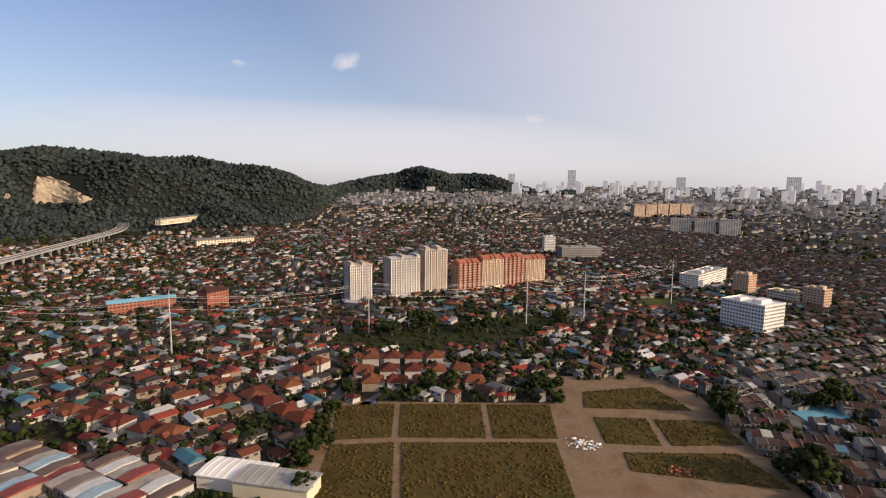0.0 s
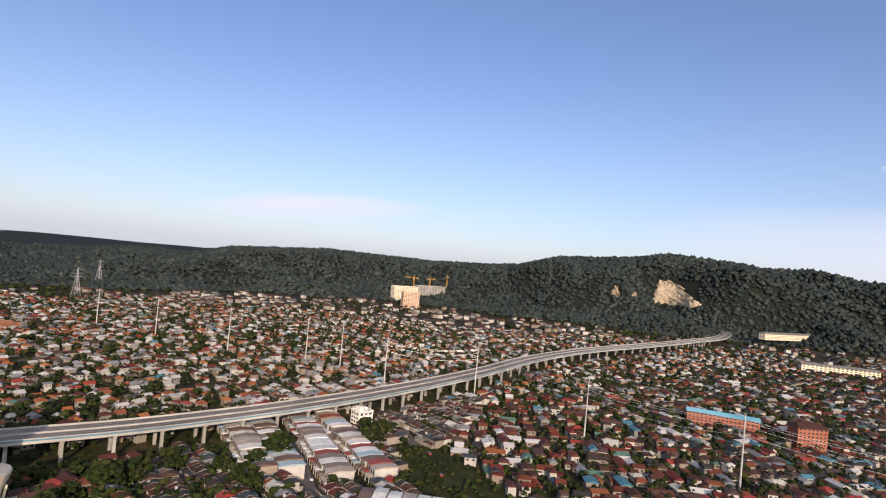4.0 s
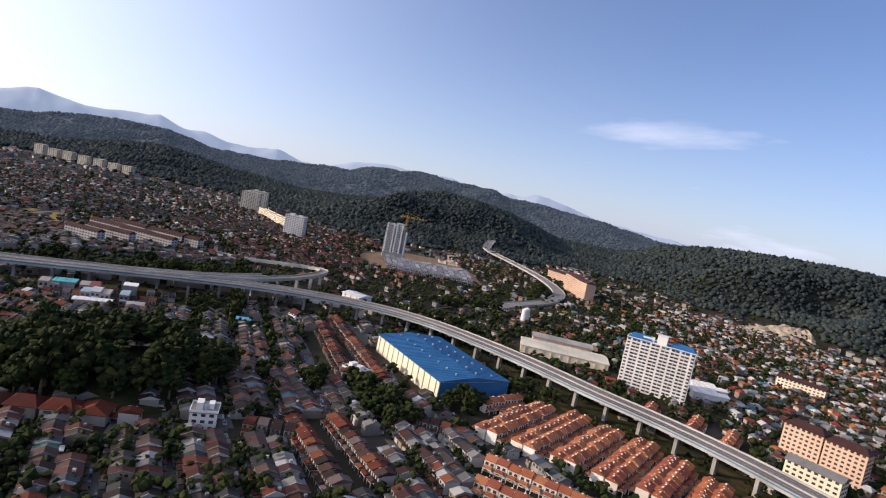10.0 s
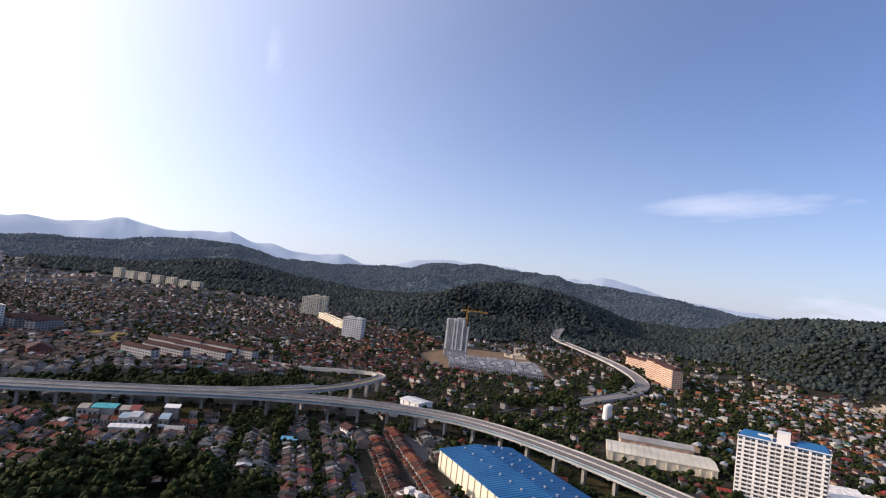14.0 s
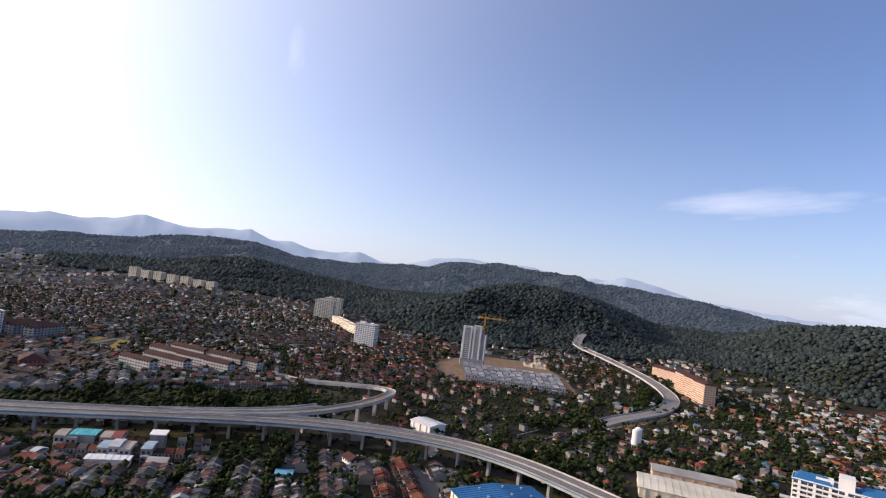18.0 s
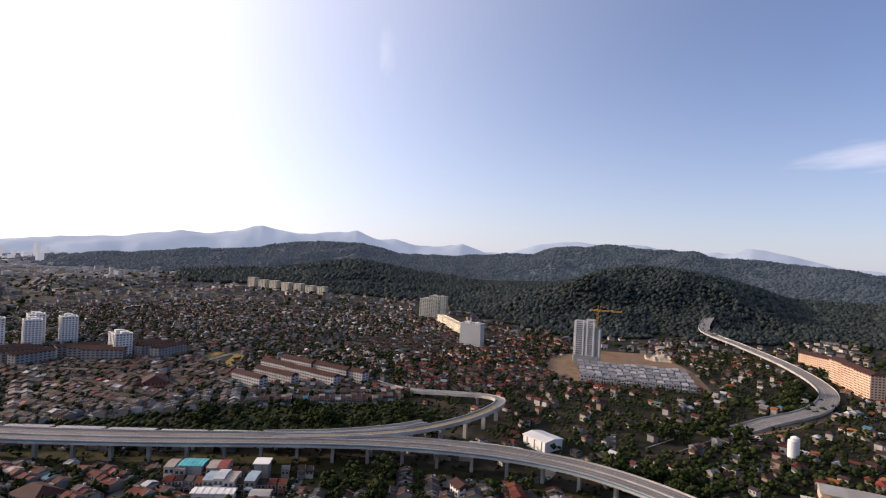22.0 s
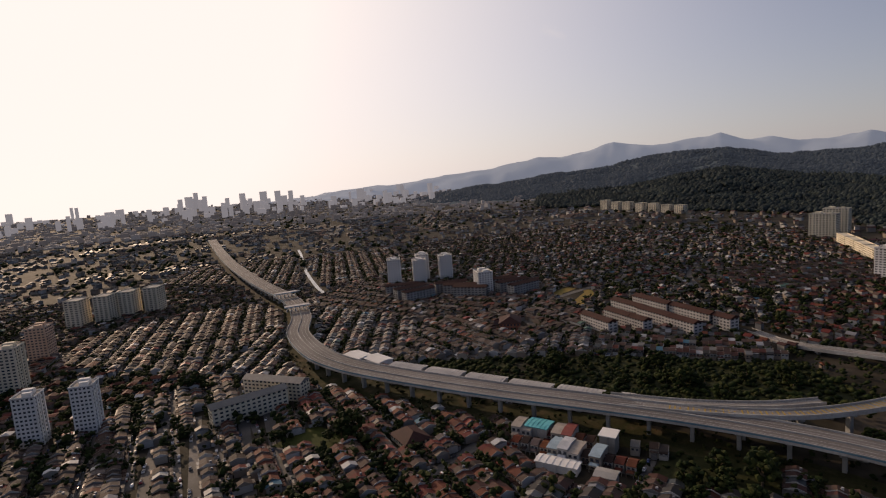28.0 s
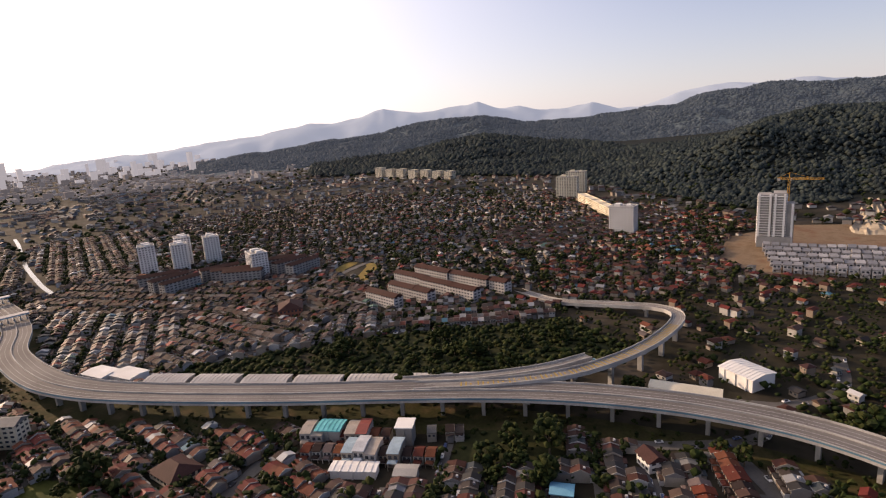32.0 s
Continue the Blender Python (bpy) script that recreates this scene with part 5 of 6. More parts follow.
# the rest of the town, street by street
SEEDS = [(-310, -220, 55, "terrace", 2), (-430, -110, 55, "terrace", 0), (-360, 130, -4, "terrace", 1), (-250, 90, 2, "terrace", 1), (-330, 330, 60, "wood", 0), (-480, 330, 20, "wood", 1), (-560, 620, 20, "wood", 0), (-420, 500, 40, "wood", 0),
         (200, 380, 98, "terrace", 1), (320, 260, 60, "village", 0), (380, 130, 140, "village", 0), (440, -180, 120, "village", 1), (400, -260, 110, "terrace", 1), (300, -300, 80, "terrace", 2),
         (500, 180, 70, "village", 1), (640, 300, 70, "village", 1), (60, 470, 20, "village", 0), (-60, 480, 10, "village", 0), (40, 620, 30, "village", 0), (200, 640, 100, "village", 0), (330, 820, 60, "village", 1),
         (-150, 640, 45, "village", 0), (-300, 620, 70, "village", 0), (-60, 860, 50, "village", 0), (-220, 820, 55, "village", 0), (120, 900, 20, "village", 0), (-450, 740, 10, "village", 0), (500, 640, 80, "village", 1),
         (-560, -60, 10, "terrace", 1), (-640, -140, 60, "terrace", 2), (-620, -260, 30, "terrace", 1), (-740, -250, 80, "terrace", 2), (-560, 40, 95, "terrace", 1), (-820, 60, 20, "village", 1), (-960, 0, 70, "village", 1),
         (-950, 160, 100, "terrace", 2), (-760, 220, 60, "village", 0), (-850, 250, 120, "village", 0), (-1100, 100, 30, "village", 1), (-1150, -120, 60, "village", 1), (-1000, -260, 20, "village", 1), (-1250, -300, 40, "village", 2),
         (-560, -480, 45, "terrace", 2), (-480, -700, 45, "village", 2), (-700, -620, 20, "village", 2), (-300, -420, 40, "village", 0), (-200, -600, 20, "village", 1), (-900, -650, 40, "terrace", 2), (-350, -900, 30, "terrace", 2),
         (760, 100, 40, "village", 1), (800, -100, 110, "village", 1), (760, -260, 20, "village", 1), (900, 250, 60, "village", 1), (1000, 50, 90, "village", 1), (950, -450, 40, "terrace", 2), (700, -560, 20, "terrace", 2), (500, -520, 70, "terrace", 2),
         (1200, 200, 20, "village", 1), (1200, -150, 60, "village", 1), (1300, -500, 30, "terrace", 2), (850, 480, 60, "village", 1), (-600, 260, 30, "wood", 0), (-620, 520, 40, "wood", 0), (-690, 620, 40, "wood", 0), (150, -350, 30, "terrace", 2), (0, -400, 0, "village", 0)]
seed_xy = np.array([s[:2] for s in SEEDS], float)
HILL_ROWS = [(-268, 905, -226, 815), (-245, 930, -196, 815), (-222, 950, -168, 831), (-180, 781, -126, 686), (-152, 805, -100, 706), (-140, 880, -78, 761), (-105, 875, -48, 781), (-72, 885, -18, 808)]
for x0, y0, x1, y1 in HILL_ROWS:
    keep_box((x0 + x1) / 2, (y0 + y1) / 2, math.hypot(x1 - x0, y1 - y0), 24, math.atan2(y1 - y0, x1 - x0), 3)
walls, roofs, panes, gardens = Kit(), [Kit() for _ in range(6)], Kit(), []
lanes, row_cars = Kit(), Kit()
rnd = random.Random(11)
PITCH = {"terrace": (5.2, 13.0), "village": (8.6, 9.8), "wood": (9.5, 11)}


def roof_kind(x, y, usual):
    """Which roof a house gets: the north of the town is paler, the rest keeps to its street."""
    if y > 430 and x > -760:
        return rnd.choice((0, 1, 4, 3, 2, 5, 0, 4, 3, 4, 4))
    return usual if rnd.random() < 0.72 else rnd.choice((1, 1, 2, 0, 0, 2, 4, 5) if x > 0 else (0, 0, 1, 2, 2, 2, 0, 1, 4, 5))


for si, (sx, sy, deg, kind, roof_i) in enumerate(SEEDS):
    du, dv = PITCH[kind]
    ang = radians(deg)
    c, s = math.cos(ang), math.sin(ang)
    reach = 230
    for j in range(-int(reach / dv), int(reach / dv) + 1):
        shift, gap = rnd.uniform(0, 40), rnd.randint(11, 19)
        if kind == "terrace" and j % 2:
            for i in range(-28, 29):
                u, v = i * 8.0, (j - 0.5) * dv
                x, y = sx + u * c - v * s, sy + u * s + v * c
                if 120 < math.hypot(x, y) < 1000 and np.argmin((seed_xy[:, 0] - x) ** 2 + (seed_xy[:, 1] - y) ** 2) == si and is_free(x, y) and terrain(x, y)[1] < 0.2:
                    lanes.box(x, y, gz(x, y) - 0.3, 8.0, 5.0, 0.45, ang)
                    for q in (-1, 1):
                        if math.hypot(x, y) < 620 and rnd.random() < 0.55:
                            w = rnd.uniform(-2, 2)
                            x0, y0, z0 = x + w * c - q * 1.7 * s, y + w * s + q * 1.7 * c, gz(x, y) + 0.4
                            row_cars.box(x0, y0, z0, 4.1, 1.7, 0.6, ang)
                            row_cars.box(x0 - 0.2 * c, y0 - 0.2 * s, z0 + 0.6, 2.3, 1.5, 0.55, ang, taper=0.8)
        for i in range(-int(reach / du), int(reach / du) + 1):
            u, v = i * du, j * dv + (2.0 if j % 2 else -2.0)
            if kind in ("village", "wood"):
                u, v = u + rnd.uniform(-3, 3), v + rnd.uniform(-3.5, 3.5)
            elif (i + int(shift)) % gap == 0:
                gardens.append((sx + u * c - v * s, sy + u * s + v * c))
                continue
            x, y = sx + u * c - v * s, sy + u * s + v * c
            if np.argmin((seed_xy[:, 0] - x) ** 2 + (seed_xy[:, 1] - y) ** 2) != si or not is_free(x, y):
                continue
            h0, wood = terrain(x, y)
            if wood > 0.25 or math.hypot(x, y) < 120:
                continue
            z = float(h0)
            loose = kind in ("village", "wood") or (roof_i == 3 and (abs(u) > 85 or abs(v) > 70 or j % 3 == 0))
            if loose:
                if rnd.random() < (0.42 if kind == "village" and y > 430 else 0.32 if kind == "village" else 0.6 if kind == "terrace" else 0.78):
                    gardens.append((x, y))
                    continue
                w, d, h = rnd.uniform(4.2, 7.8), rnd.uniform(4.4, 7), rnd.choice((3.0, 3.4, 5.6, 6.0))
                a = ang + rnd.choice((0, math.pi / 2)) + rnd.uniform(-0.12, 0.12)
                wide = x > 120 and y < 420 and rnd.random() < 0.5
                if wide:
                    w, d, h = w * rnd.uniform(1.5, 2.4), d * 1.15, rnd.choice((3.2, 3.4, 5.6))
                walls.box(x, y, z - 1, w, d, h + 1, a)
                roofs[rnd.choice((0, 0, 1, 4, 5, 5)) if wide else roof_kind(x, y, roof_i)].gable(x, y, z + h, w + 1.2, d + 1.2, rnd.uniform(1.1, 2.4), a, hip=rnd.choice((0, 0, 2.5)))
                if math.hypot(x + 60, y - 20) < 560:
                    ca, sa = math.cos(a), math.sin(a)
                    for q in (-1, 1):
                        for uu in (-0.25, 0.25):
                            panes.box(x + uu * w * ca + q * sa * (d / 2 + 0.03), y + uu * w * sa - q * ca * (d / 2 + 0.03), z + h - 2.0, w * 0.22, 0.12, 1.2, a)
                if rnd.random() < 0.35:
                    q = rnd.choice((-1, 1))
                    roofs[1].gable(x + q * (w * 0.6) * math.cos(a), y + q * (w * 0.6) * math.sin(a), z + 2.6, w * 0.45, d * 0.7, 0.7, a)
                    walls.box(x + q * (w * 0.6) * math.cos(a), y + q * (w * 0.6) * math.sin(a), z - 1, w * 0.36, d * 0.6, 3.5, a)
                if rnd.random() < 0.8:
                    gardens.append((x + rnd.uniform(6, 9), y + rnd.uniform(-8, 8)))
            else:
                if rnd.random() < 0.07:
                    gardens.append((x, y))
                    continue
                h, deep0 = rnd.uniform(4.2, 5.8), rnd.uniform(7.2, 9.0)
                walls.box(x, y, z - 1, du - 0.02, deep0, h + 1, ang)
                rise, near_by = rnd.uniform(1.2, 2.2), math.hypot(x + 60, y - 20) < 600
                roofs[roof_kind(x, y, roof_i)].gable(x, y, z + h, du, deep0 + 1, rise, ang)
                if near_by:
                    e = du / 2
                    walls.gable(x + e * c, y + e * s, z + h - 0.1, 0.22, deep0 + 1.2, rise + 0.35, ang)
                    back = 1 if j % 2 else -1
                    if rnd.random() < 0.7:
                        o, deep = deep0 / 2 + rnd.uniform(0.4, 1.0), rnd.uniform(1.4, 2.4)
                        walls.box(x - back * s * o, y + back * c * o, z - 0.5, du * rnd.uniform(0.5, 0.95), deep, rnd.uniform(3, 4.6), ang)
                        roofs[rnd.choice((1, 1, 2, 4))].gable(x - back * s * o, y + back * c * o, z + 4.4, du * 0.9, deep + 0.5, 0.4, ang)
                    for q in (-1, 1):
                        for uu in (-0.24, 0.24):
                            panes.box(x + uu * du * c + q * s * (deep0 / 2 + 0.02), y + uu * du * s - q * c * (deep0 / 2 + 0.02), z + h * 0.6, du * 0.26, 0.12, 1.2, ang)
                    if rnd.random() < 0.16:
                        roofs[4].box(x - q * s * 2, y + q * c * 2, z + h + rise * 0.4, 1.2, 1.2, 1.4, ang)
                q = 1 if j % 2 else -1
                fx, fy = x + q * s * 5.5, y - q * c * 5.5
                roofs[rnd.choice((1, 1, 2, roof_i))].gable(fx, fy, z + 2.8, du * 0.85, rnd.uniform(2.0, 3.2), 0.45, ang)
                walls.box(fx, fy, z - 0.5, du * 0.8, 2.2, 3.3, ang)
                if rnd.random() < 0.3:
                    gardens.append((x + q * s * 7.4, y - q * c * 7.4))
for x0, y0, x1, y1 in HILL_ROWS:
    length, a = math.hypot(x1 - x0, y1 - y0), math.atan2(y1 - y0, x1 - x0)
    for i in range(int(length / 6)):
        t = (i + 0.5) / int(length / 6)
        for side in (-1, 1):
            x, y = x0 + (x1 - x0) * t - math.sin(a) * side * 5.4, y0 + (y1 - y0) * t + math.cos(a) * side * 5.4
            z = gz(x, y) + rnd.uniform(0, 0.6)
            walls.box(x, y, z - 3, 5.9, 8.6, 8.6, a)
            roofs[3].gable(x, y, z + 5.6, 6, 9.6, 2.1, a)
            walls.gable(x + 3 * math.cos(a), y + 3 * math.sin(a), z + 5.6, 0.3, 9.8, 2.4, a)
            o = side * 5.8
            walls.box(x - math.sin(a) * o, y + math.cos(a) * o, z - 3, 4.6, 2.6, 5.8, a)
            roofs[3].gable(x - math.sin(a) * o, y + math.cos(a) * o, z + 2.8, 4.8, 3.2, 0.6, a)
M_ROOF_WHITE = material("white grey roofs", [(0.33, 0.33, 0.336), (0.18, 0.186, 0.198), (0.39, 0.39, 0.396), (0.144, 0.15, 0.168)], vary="island", amount=0.15, rough=0.6, spec=0.22)
M_ROOF_BRIGHT = material("bright painted roof sheets", [(0.184, 0.0306, 0.0245), (0.306, 0.306, 0.306), (0.159, 0.0551, 0.0214), (0.049, 0.134, 0.184), (0.208, 0.0367, 0.0245), (0.0612, 0.122, 0.0978), (0.337, 0.331, 0.306)], vary="island", amount=0.2, rough=0.6, spec=0.22)
M_CAR_ROW = material("paint of parked cars", [(0.5, 0.5, 0.5), (0.06, 0.06, 0.07), (0.3, 0.31, 0.33), (0.2, 0.04, 0.04), (0.7, 0.7, 0.7), (0.05, 0.08, 0.2)], rough=0.3, vary="island", bump=0, spec=0.5)
tagged(new("lane", lanes.mesh("lane", M_ROAD)), "Narrow grey lanes between rows of terraced houses", "road", kind="structure")
stuff("lane_cars", row_cars, M_CAR_ROW, "Cars parked along the lanes between terraces", "cars")
stuff("town_glazing", panes, M_GLASS, "Small dark windows of packed houses", "windows")
stuff("town_walls", walls, M_WALL, "Walls of the packed houses of the town", "houses")
for k, m, lab in zip(roofs, (M_ROOF_RED, M_ROOF_MIX, M_ROOF_GREY, M_ROOF_ORANGE, M_ROOF_WHITE, M_ROOF_BRIGHT), ("Dull red tiled roofs of packed houses", "Patchwork of sheet and tile roofs", "Grey and brown roofs of terraces", "Orange roofs of hillside terraces", "White and grey roofs of houses", "Brightly painted metal sheet roofs")):
    if k.v:
        stuff("town_roofs", k, m, lab, "houses")

# far town, coarser
far_w, far_r, haze_w = Kit(), Kit(), Kit()
rnd = random.Random(5)
for _ in range(34000):
    a, r = radians(rnd.uniform(-48, 256)), 700 + 3900 * rnd.random() ** 0.85
    x, y = r * math.cos(a), r * math.sin(a)
    if r < 1250 and np.min((seed_xy[:, 0] - x) ** 2 + (seed_xy[:, 1] - y) ** 2) < 230 ** 2:
        continue
    h0, wood = terrain(x, y)
    if wood > 0.2 or not is_free(x, y):
        continue
    ang = math.sin(x * 0.004) * 2 + math.cos(y * 0.005) * 2
    w, h = (rnd.uniform(6, 13) if r < 1700 else rnd.uniform(9, 28)), rnd.choice((3.5, 4, 6, 6.5, 7))
    # past 2300 m houses go to the mesh with haze in its material
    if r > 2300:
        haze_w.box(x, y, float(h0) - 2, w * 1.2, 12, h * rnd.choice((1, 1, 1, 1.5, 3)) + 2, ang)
        continue
    far_w.box(x, y, float(h0) - 2, w, 10, h + 2, ang)
    far_r.gable(x, y, float(h0) + h, w + 1, 11.5, 2.4, ang)
stuff("far_town_walls", far_w, M_WALL, "Walls of far houses", "houses")
stuff("far_town_houses", haze_w, M_HAZETOWN, "Houses towards the horizon with painted haze", "houses")
stuff("far_town_roofs", far_r, M_ROOF_MIX, "Roofs of far houses", "houses")


# ---- cars ----
def car_meshes():
    body = Kit().box(0, 0, 0.35, 4.3, 1.75, 0.55).box(0, 0, 0.9, 4.0, 1.65, 0.12, taper=0.92)
    cabin = Kit().box(-0.15, 0, 1.0, 2.5, 1.55, 0.55, taper=0.78)
    wheel = Kit()
    n = 10
    vs = [(0.33 * math.cos(6.2832 * i / n), y, 0.33 * math.sin(6.2832 * i / n)) for y in (-0.11, 0.11) for i in range(n)]
    wheel.add(vs, [tuple(range(n)), tuple(range(2 * n - 1, n - 1, -1))] + [(i, n + i, n + (i + 1) % n, (i + 1) % n) for i in range(n)])
    return body.mesh("body", M_CAR), cabin.mesh("cabin", M_GLASS), wheel.mesh("wheel", M_ASPHALT)


CAR_BODY, CAR_CABIN, CAR_WHEEL = car_meshes()


def park(x, y, ang, z=0.27):
    c = thing("car", x, y, ang, "Small parked car at the roadside", "car", "parked cars", z=gz(x, y) + z)
    part("body", CAR_BODY, None, c)
    part("cabin", CAR_CABIN, None, c, "dark glazed cabin")
    for u in (-1.35, 1.35):
        for w in (-0.8, 0.8):
            part("wheel", CAR_WHEEL, None, c, at=Matrix.Translation((u, w, 0.33)))


rnd = random.Random(17)
for pts in ROADS[:21]:
    line = curve([(x, y, 0) for x, y in pts], 7)
    for a, b in zip(line[1:], line[2:]):
        if rnd.random() < 0.42:
            ang = math.atan2(b[1] - a[1], b[0] - a[0])
            q = rnd.choice((-1, 1)) * 2.9
            park(a[0] - math.sin(ang) * q, a[1] + math.cos(ang) * q, ang)
for i in range(14):
    park(536 + 3.4 * i + rnd.uniform(-1, 1), -135 - 2 * i + (i % 2) * 14, radians(35), 0.35)
for i in range(12):
    park(-392 - 0.6 * i, 42 + 0.2 * i - 3 * i + 10, radians(5), 0.1)

# ---- trees and woods ----
def quick_mesh(name, v, f, mat, smooth=True):
    me = bpy.data.meshes.new(name)
    me.vertices.add(len(v))
    me.vertices.foreach_set("co", np.asarray(v, np.float32).ravel())
    me.loops.add(f.size)
    me.loops.foreach_set("vertex_index", f.astype(np.int32).ravel())
    me.polygons.add(len(f))
    me.polygons.foreach_set("loop_start", np.arange(0, f.size, f.shape[1], dtype=np.int32))
    me.polygons.foreach_set("use_smooth", np.full(len(f), smooth))
    me.update(calc_edges=True)
    me.materials.append(mat)
    return me


bm = bmesh.new()
bmesh.ops.create_icosphere(bm, subdivisions=1, radius=1)
LEAF_V = np.array([v.co[:] for v in bm.verts])
LEAF_F = np.array([[v.index for v in f.verts] for f in bm.faces])
bm.free()


RING = [(math.cos(a), math.sin(a), 0.05) for a in (0, 1.2566, 2.5133, 3.7699, 5.0265)]
TUFT_V = np.array(RING + [(0, 0, 1), (0, 0, -0.8)])
TUFT_F = np.array([(i, (i + 1) % 5, 5) for i in range(5)] + [((i + 1) % 5, i, 6) for i in range(5)])


def clumps(places, sizes, gen, squash=0.8, rough=0.32, fine=False):
    """Many small uneven leaf clumps, as one array of vertices and faces."""
    n = len(places)
    ICO_V, ICO_F = (LEAF_V, LEAF_F) if fine else (TUFT_V, TUFT_F)
    jit = 1 + gen.uniform(-rough, rough, (n, len(ICO_V)))
    turn = gen.uniform(0, 6.283, n)
    c, s = np.cos(turn)[:, None], np.sin(turn)[:, None]
    x = (ICO_V[None, :, 0] * c - ICO_V[None, :, 1] * s) * jit
    y = (ICO_V[None, :, 0] * s + ICO_V[None, :, 1] * c) * jit
    z = ICO_V[None, :, 2] * jit * squash
    v = np.stack([x, y, z], -1) * np.asarray(sizes)[:, None, None] + np.asarray(places)[:, None, :]
    f = (ICO_F[None] + (np.arange(n) * len(ICO_V))[:, None, None]).reshape(-1, 3)
    return v.reshape(-1, 3), f


gen = np.random.default_rng(3)


def tree_template(h, spread, seed):
    g = np.random.default_rng(seed)
    t = thing("tree", 0, 0, 0, "Broad green tree with dense uneven crown", "tree", z=0)
    k = Kit().tube(0, 0, -0.6, h * 0.035, h * 0.022, h * 0.5 + 0.6, 7)
    tips = []
    for i in range(6):
        a, e = i * 1.05 + g.uniform(-0.3, 0.3), g.uniform(0.5, 1.1)
        q = (math.cos(a) * spread * 0.55, math.sin(a) * spread * 0.55, h * (0.5 + 0.28 * e))
        k.strut((0, 0, h * g.uniform(0.3, 0.48)), q, h * 0.018)
        tips.append(q)
    part("trunk", k, M_BARK, t)
    n = 46
    p = g.normal(0, 1, (n, 3))
    p /= np.linalg.norm(p, axis=1)[:, None]
    p *= g.uniform(0.45, 1.0, (n, 1)) ** 0.5
    p = p * [spread, spread, h * 0.33] + [0, 0, h * 0.66]
    p[:6] = tips
    v, f = clumps(p, g.uniform(0.16, 0.34, n) * spread, g, 0.8, 0.4, True)
    part("crown", quick_mesh("crown", v, f, M_LEAF, False), None, t)
    return t


TREES = [tree_template(14, 6.0, 1), tree_template(18, 7.5, 2), tree_template(10, 4.6, 3), tree_template(22, 7.0, 4)]
n_trees = 0


def plant(x, y, big=False, dz=0.0):
    global n_trees
    n_trees += 1
    src = TREES[rnd.choice((1, 3, 0)) if big else rnd.choice((0, 2, 2, 0, 1))]
    s = rnd.uniform(0.75, 1.15)
    ob = copy_thing(src, Matrix.Translation((x, y, gz(x, y) + dz - 0.2)) @ Matrix.Rotation(rnd.uniform(0, 6.28), 4, "Z") @ Matrix.Diagonal((s, s, s * rnd.uniform(0.85, 1.15), 1)))
    return ob


# wooded knoll in the town
knoll_k = Kit()
rings, seg = 7, 28
KX, KY = -284, 40
vs = [(KX, KY, 14)]
for i in range(1, rings + 1):
    for j in range(seg):
        a, q = j / seg * 6.2832, i / rings
        wob = 1 + 0.15 * math.sin(3 * a + 1) + 0.1 * math.sin(5 * a)
        vs.append((KX + 42 * q * wob * math.cos(a), KY + 60 * q * wob * math.sin(a), 14 * (1 - q * q) - 0.3 * (i == rings)))
fs = [(0, 1 + j, 1 + (j + 1) % seg) for j in range(seg)]
for i in range(rings - 1):
    a, b = 1 + i * seg, 1 + (i + 1) * seg
    fs += [(a + j, b + j, b + (j + 1) % seg, a + (j + 1) % seg) for j in range(seg)]
knoll_k.add(vs, fs)
tagged(new("knoll", knoll_k.mesh("knoll", M_SCRUB)), "Low wooded knoll rising among the houses", "hill", kind="structure")
keep_box(KX, KY, 78, 108, 0)
for _ in range(118):
    a, q = rnd.uniform(0, 6.2832), math.sqrt(rnd.random())
    tagged(plant(KX + 41 * q * math.cos(a), KY + 58 * q * math.sin(a), True, 14 * (1 - q * q)), group="trees on the knoll")

LINES = [((-262, 172), (-238, 196), 10), ((-240, 205), (-250, 250), 12), ((-250, 310), (-300, 298), 10), ((-450, 115), (-456, 126), 5), ((-420, 95), (-414, 118), 16), ((-290, 150), (-262, 160), 8), ((130, 330), (120, 300), 8), ((-500, 165), (-505, 178), 5), ((-440, 195), (-425, 225), 5), ((-360, 250), (-340, 270), 5), ((-428, 75), (-440, 125), 8), ((-448, 97), (-452, 101), 3), ((-232, 178), (-225, 210), 8), ((-270, 170), (-200, 185), 10), ((-110, 250), (-60, 290), 10), ((20, 300), (100, 345), 12), ((150, 350), (110, 330), 8),
         ((210, 330), (235, 380), 10), ((330, 30), (352, -12), 8), ((345, -50), (352, -72), 9), ((322, -170), (300, -165), 9), ((245, -165), (225, -170), 6), ((200, 60), (310, 66), 16), ((320, -215), (345, -250), 12),
         ((470, 100), (500, -60), 22), ((440, -60), (560, -130), 12), ((-550, 30), (-590, 140), 26), ((-530, 110), (-515, 30), 10), ((-300, 285), (-260, 300), 6), ((-412, -120), (-385, -170), 12), ((-600, 60), (-560, -60), 16),
         ((-395, 330), (-440, 300), 14), ((-450, 260), (-430, 330), 14), ((-540, 330), (-520, 420), 18), ((-640, 560), (-720, 640), 20), ((-470, -330), (-420, -300), 12)]
for (x0, y0), (x1, y1), n in LINES:
    for i in range(int(n * 0.5)):
        t = rnd.random()
        tagged(plant(x0 + (x1 - x0) * t + rnd.uniform(-7, 7), y0 + (y1 - y0) * t + rnd.uniform(-7, 7)), group="town trees")
for ob in TREES:
    for o in (*ob.children_recursive, ob):
        bpy.data.objects.remove(o)

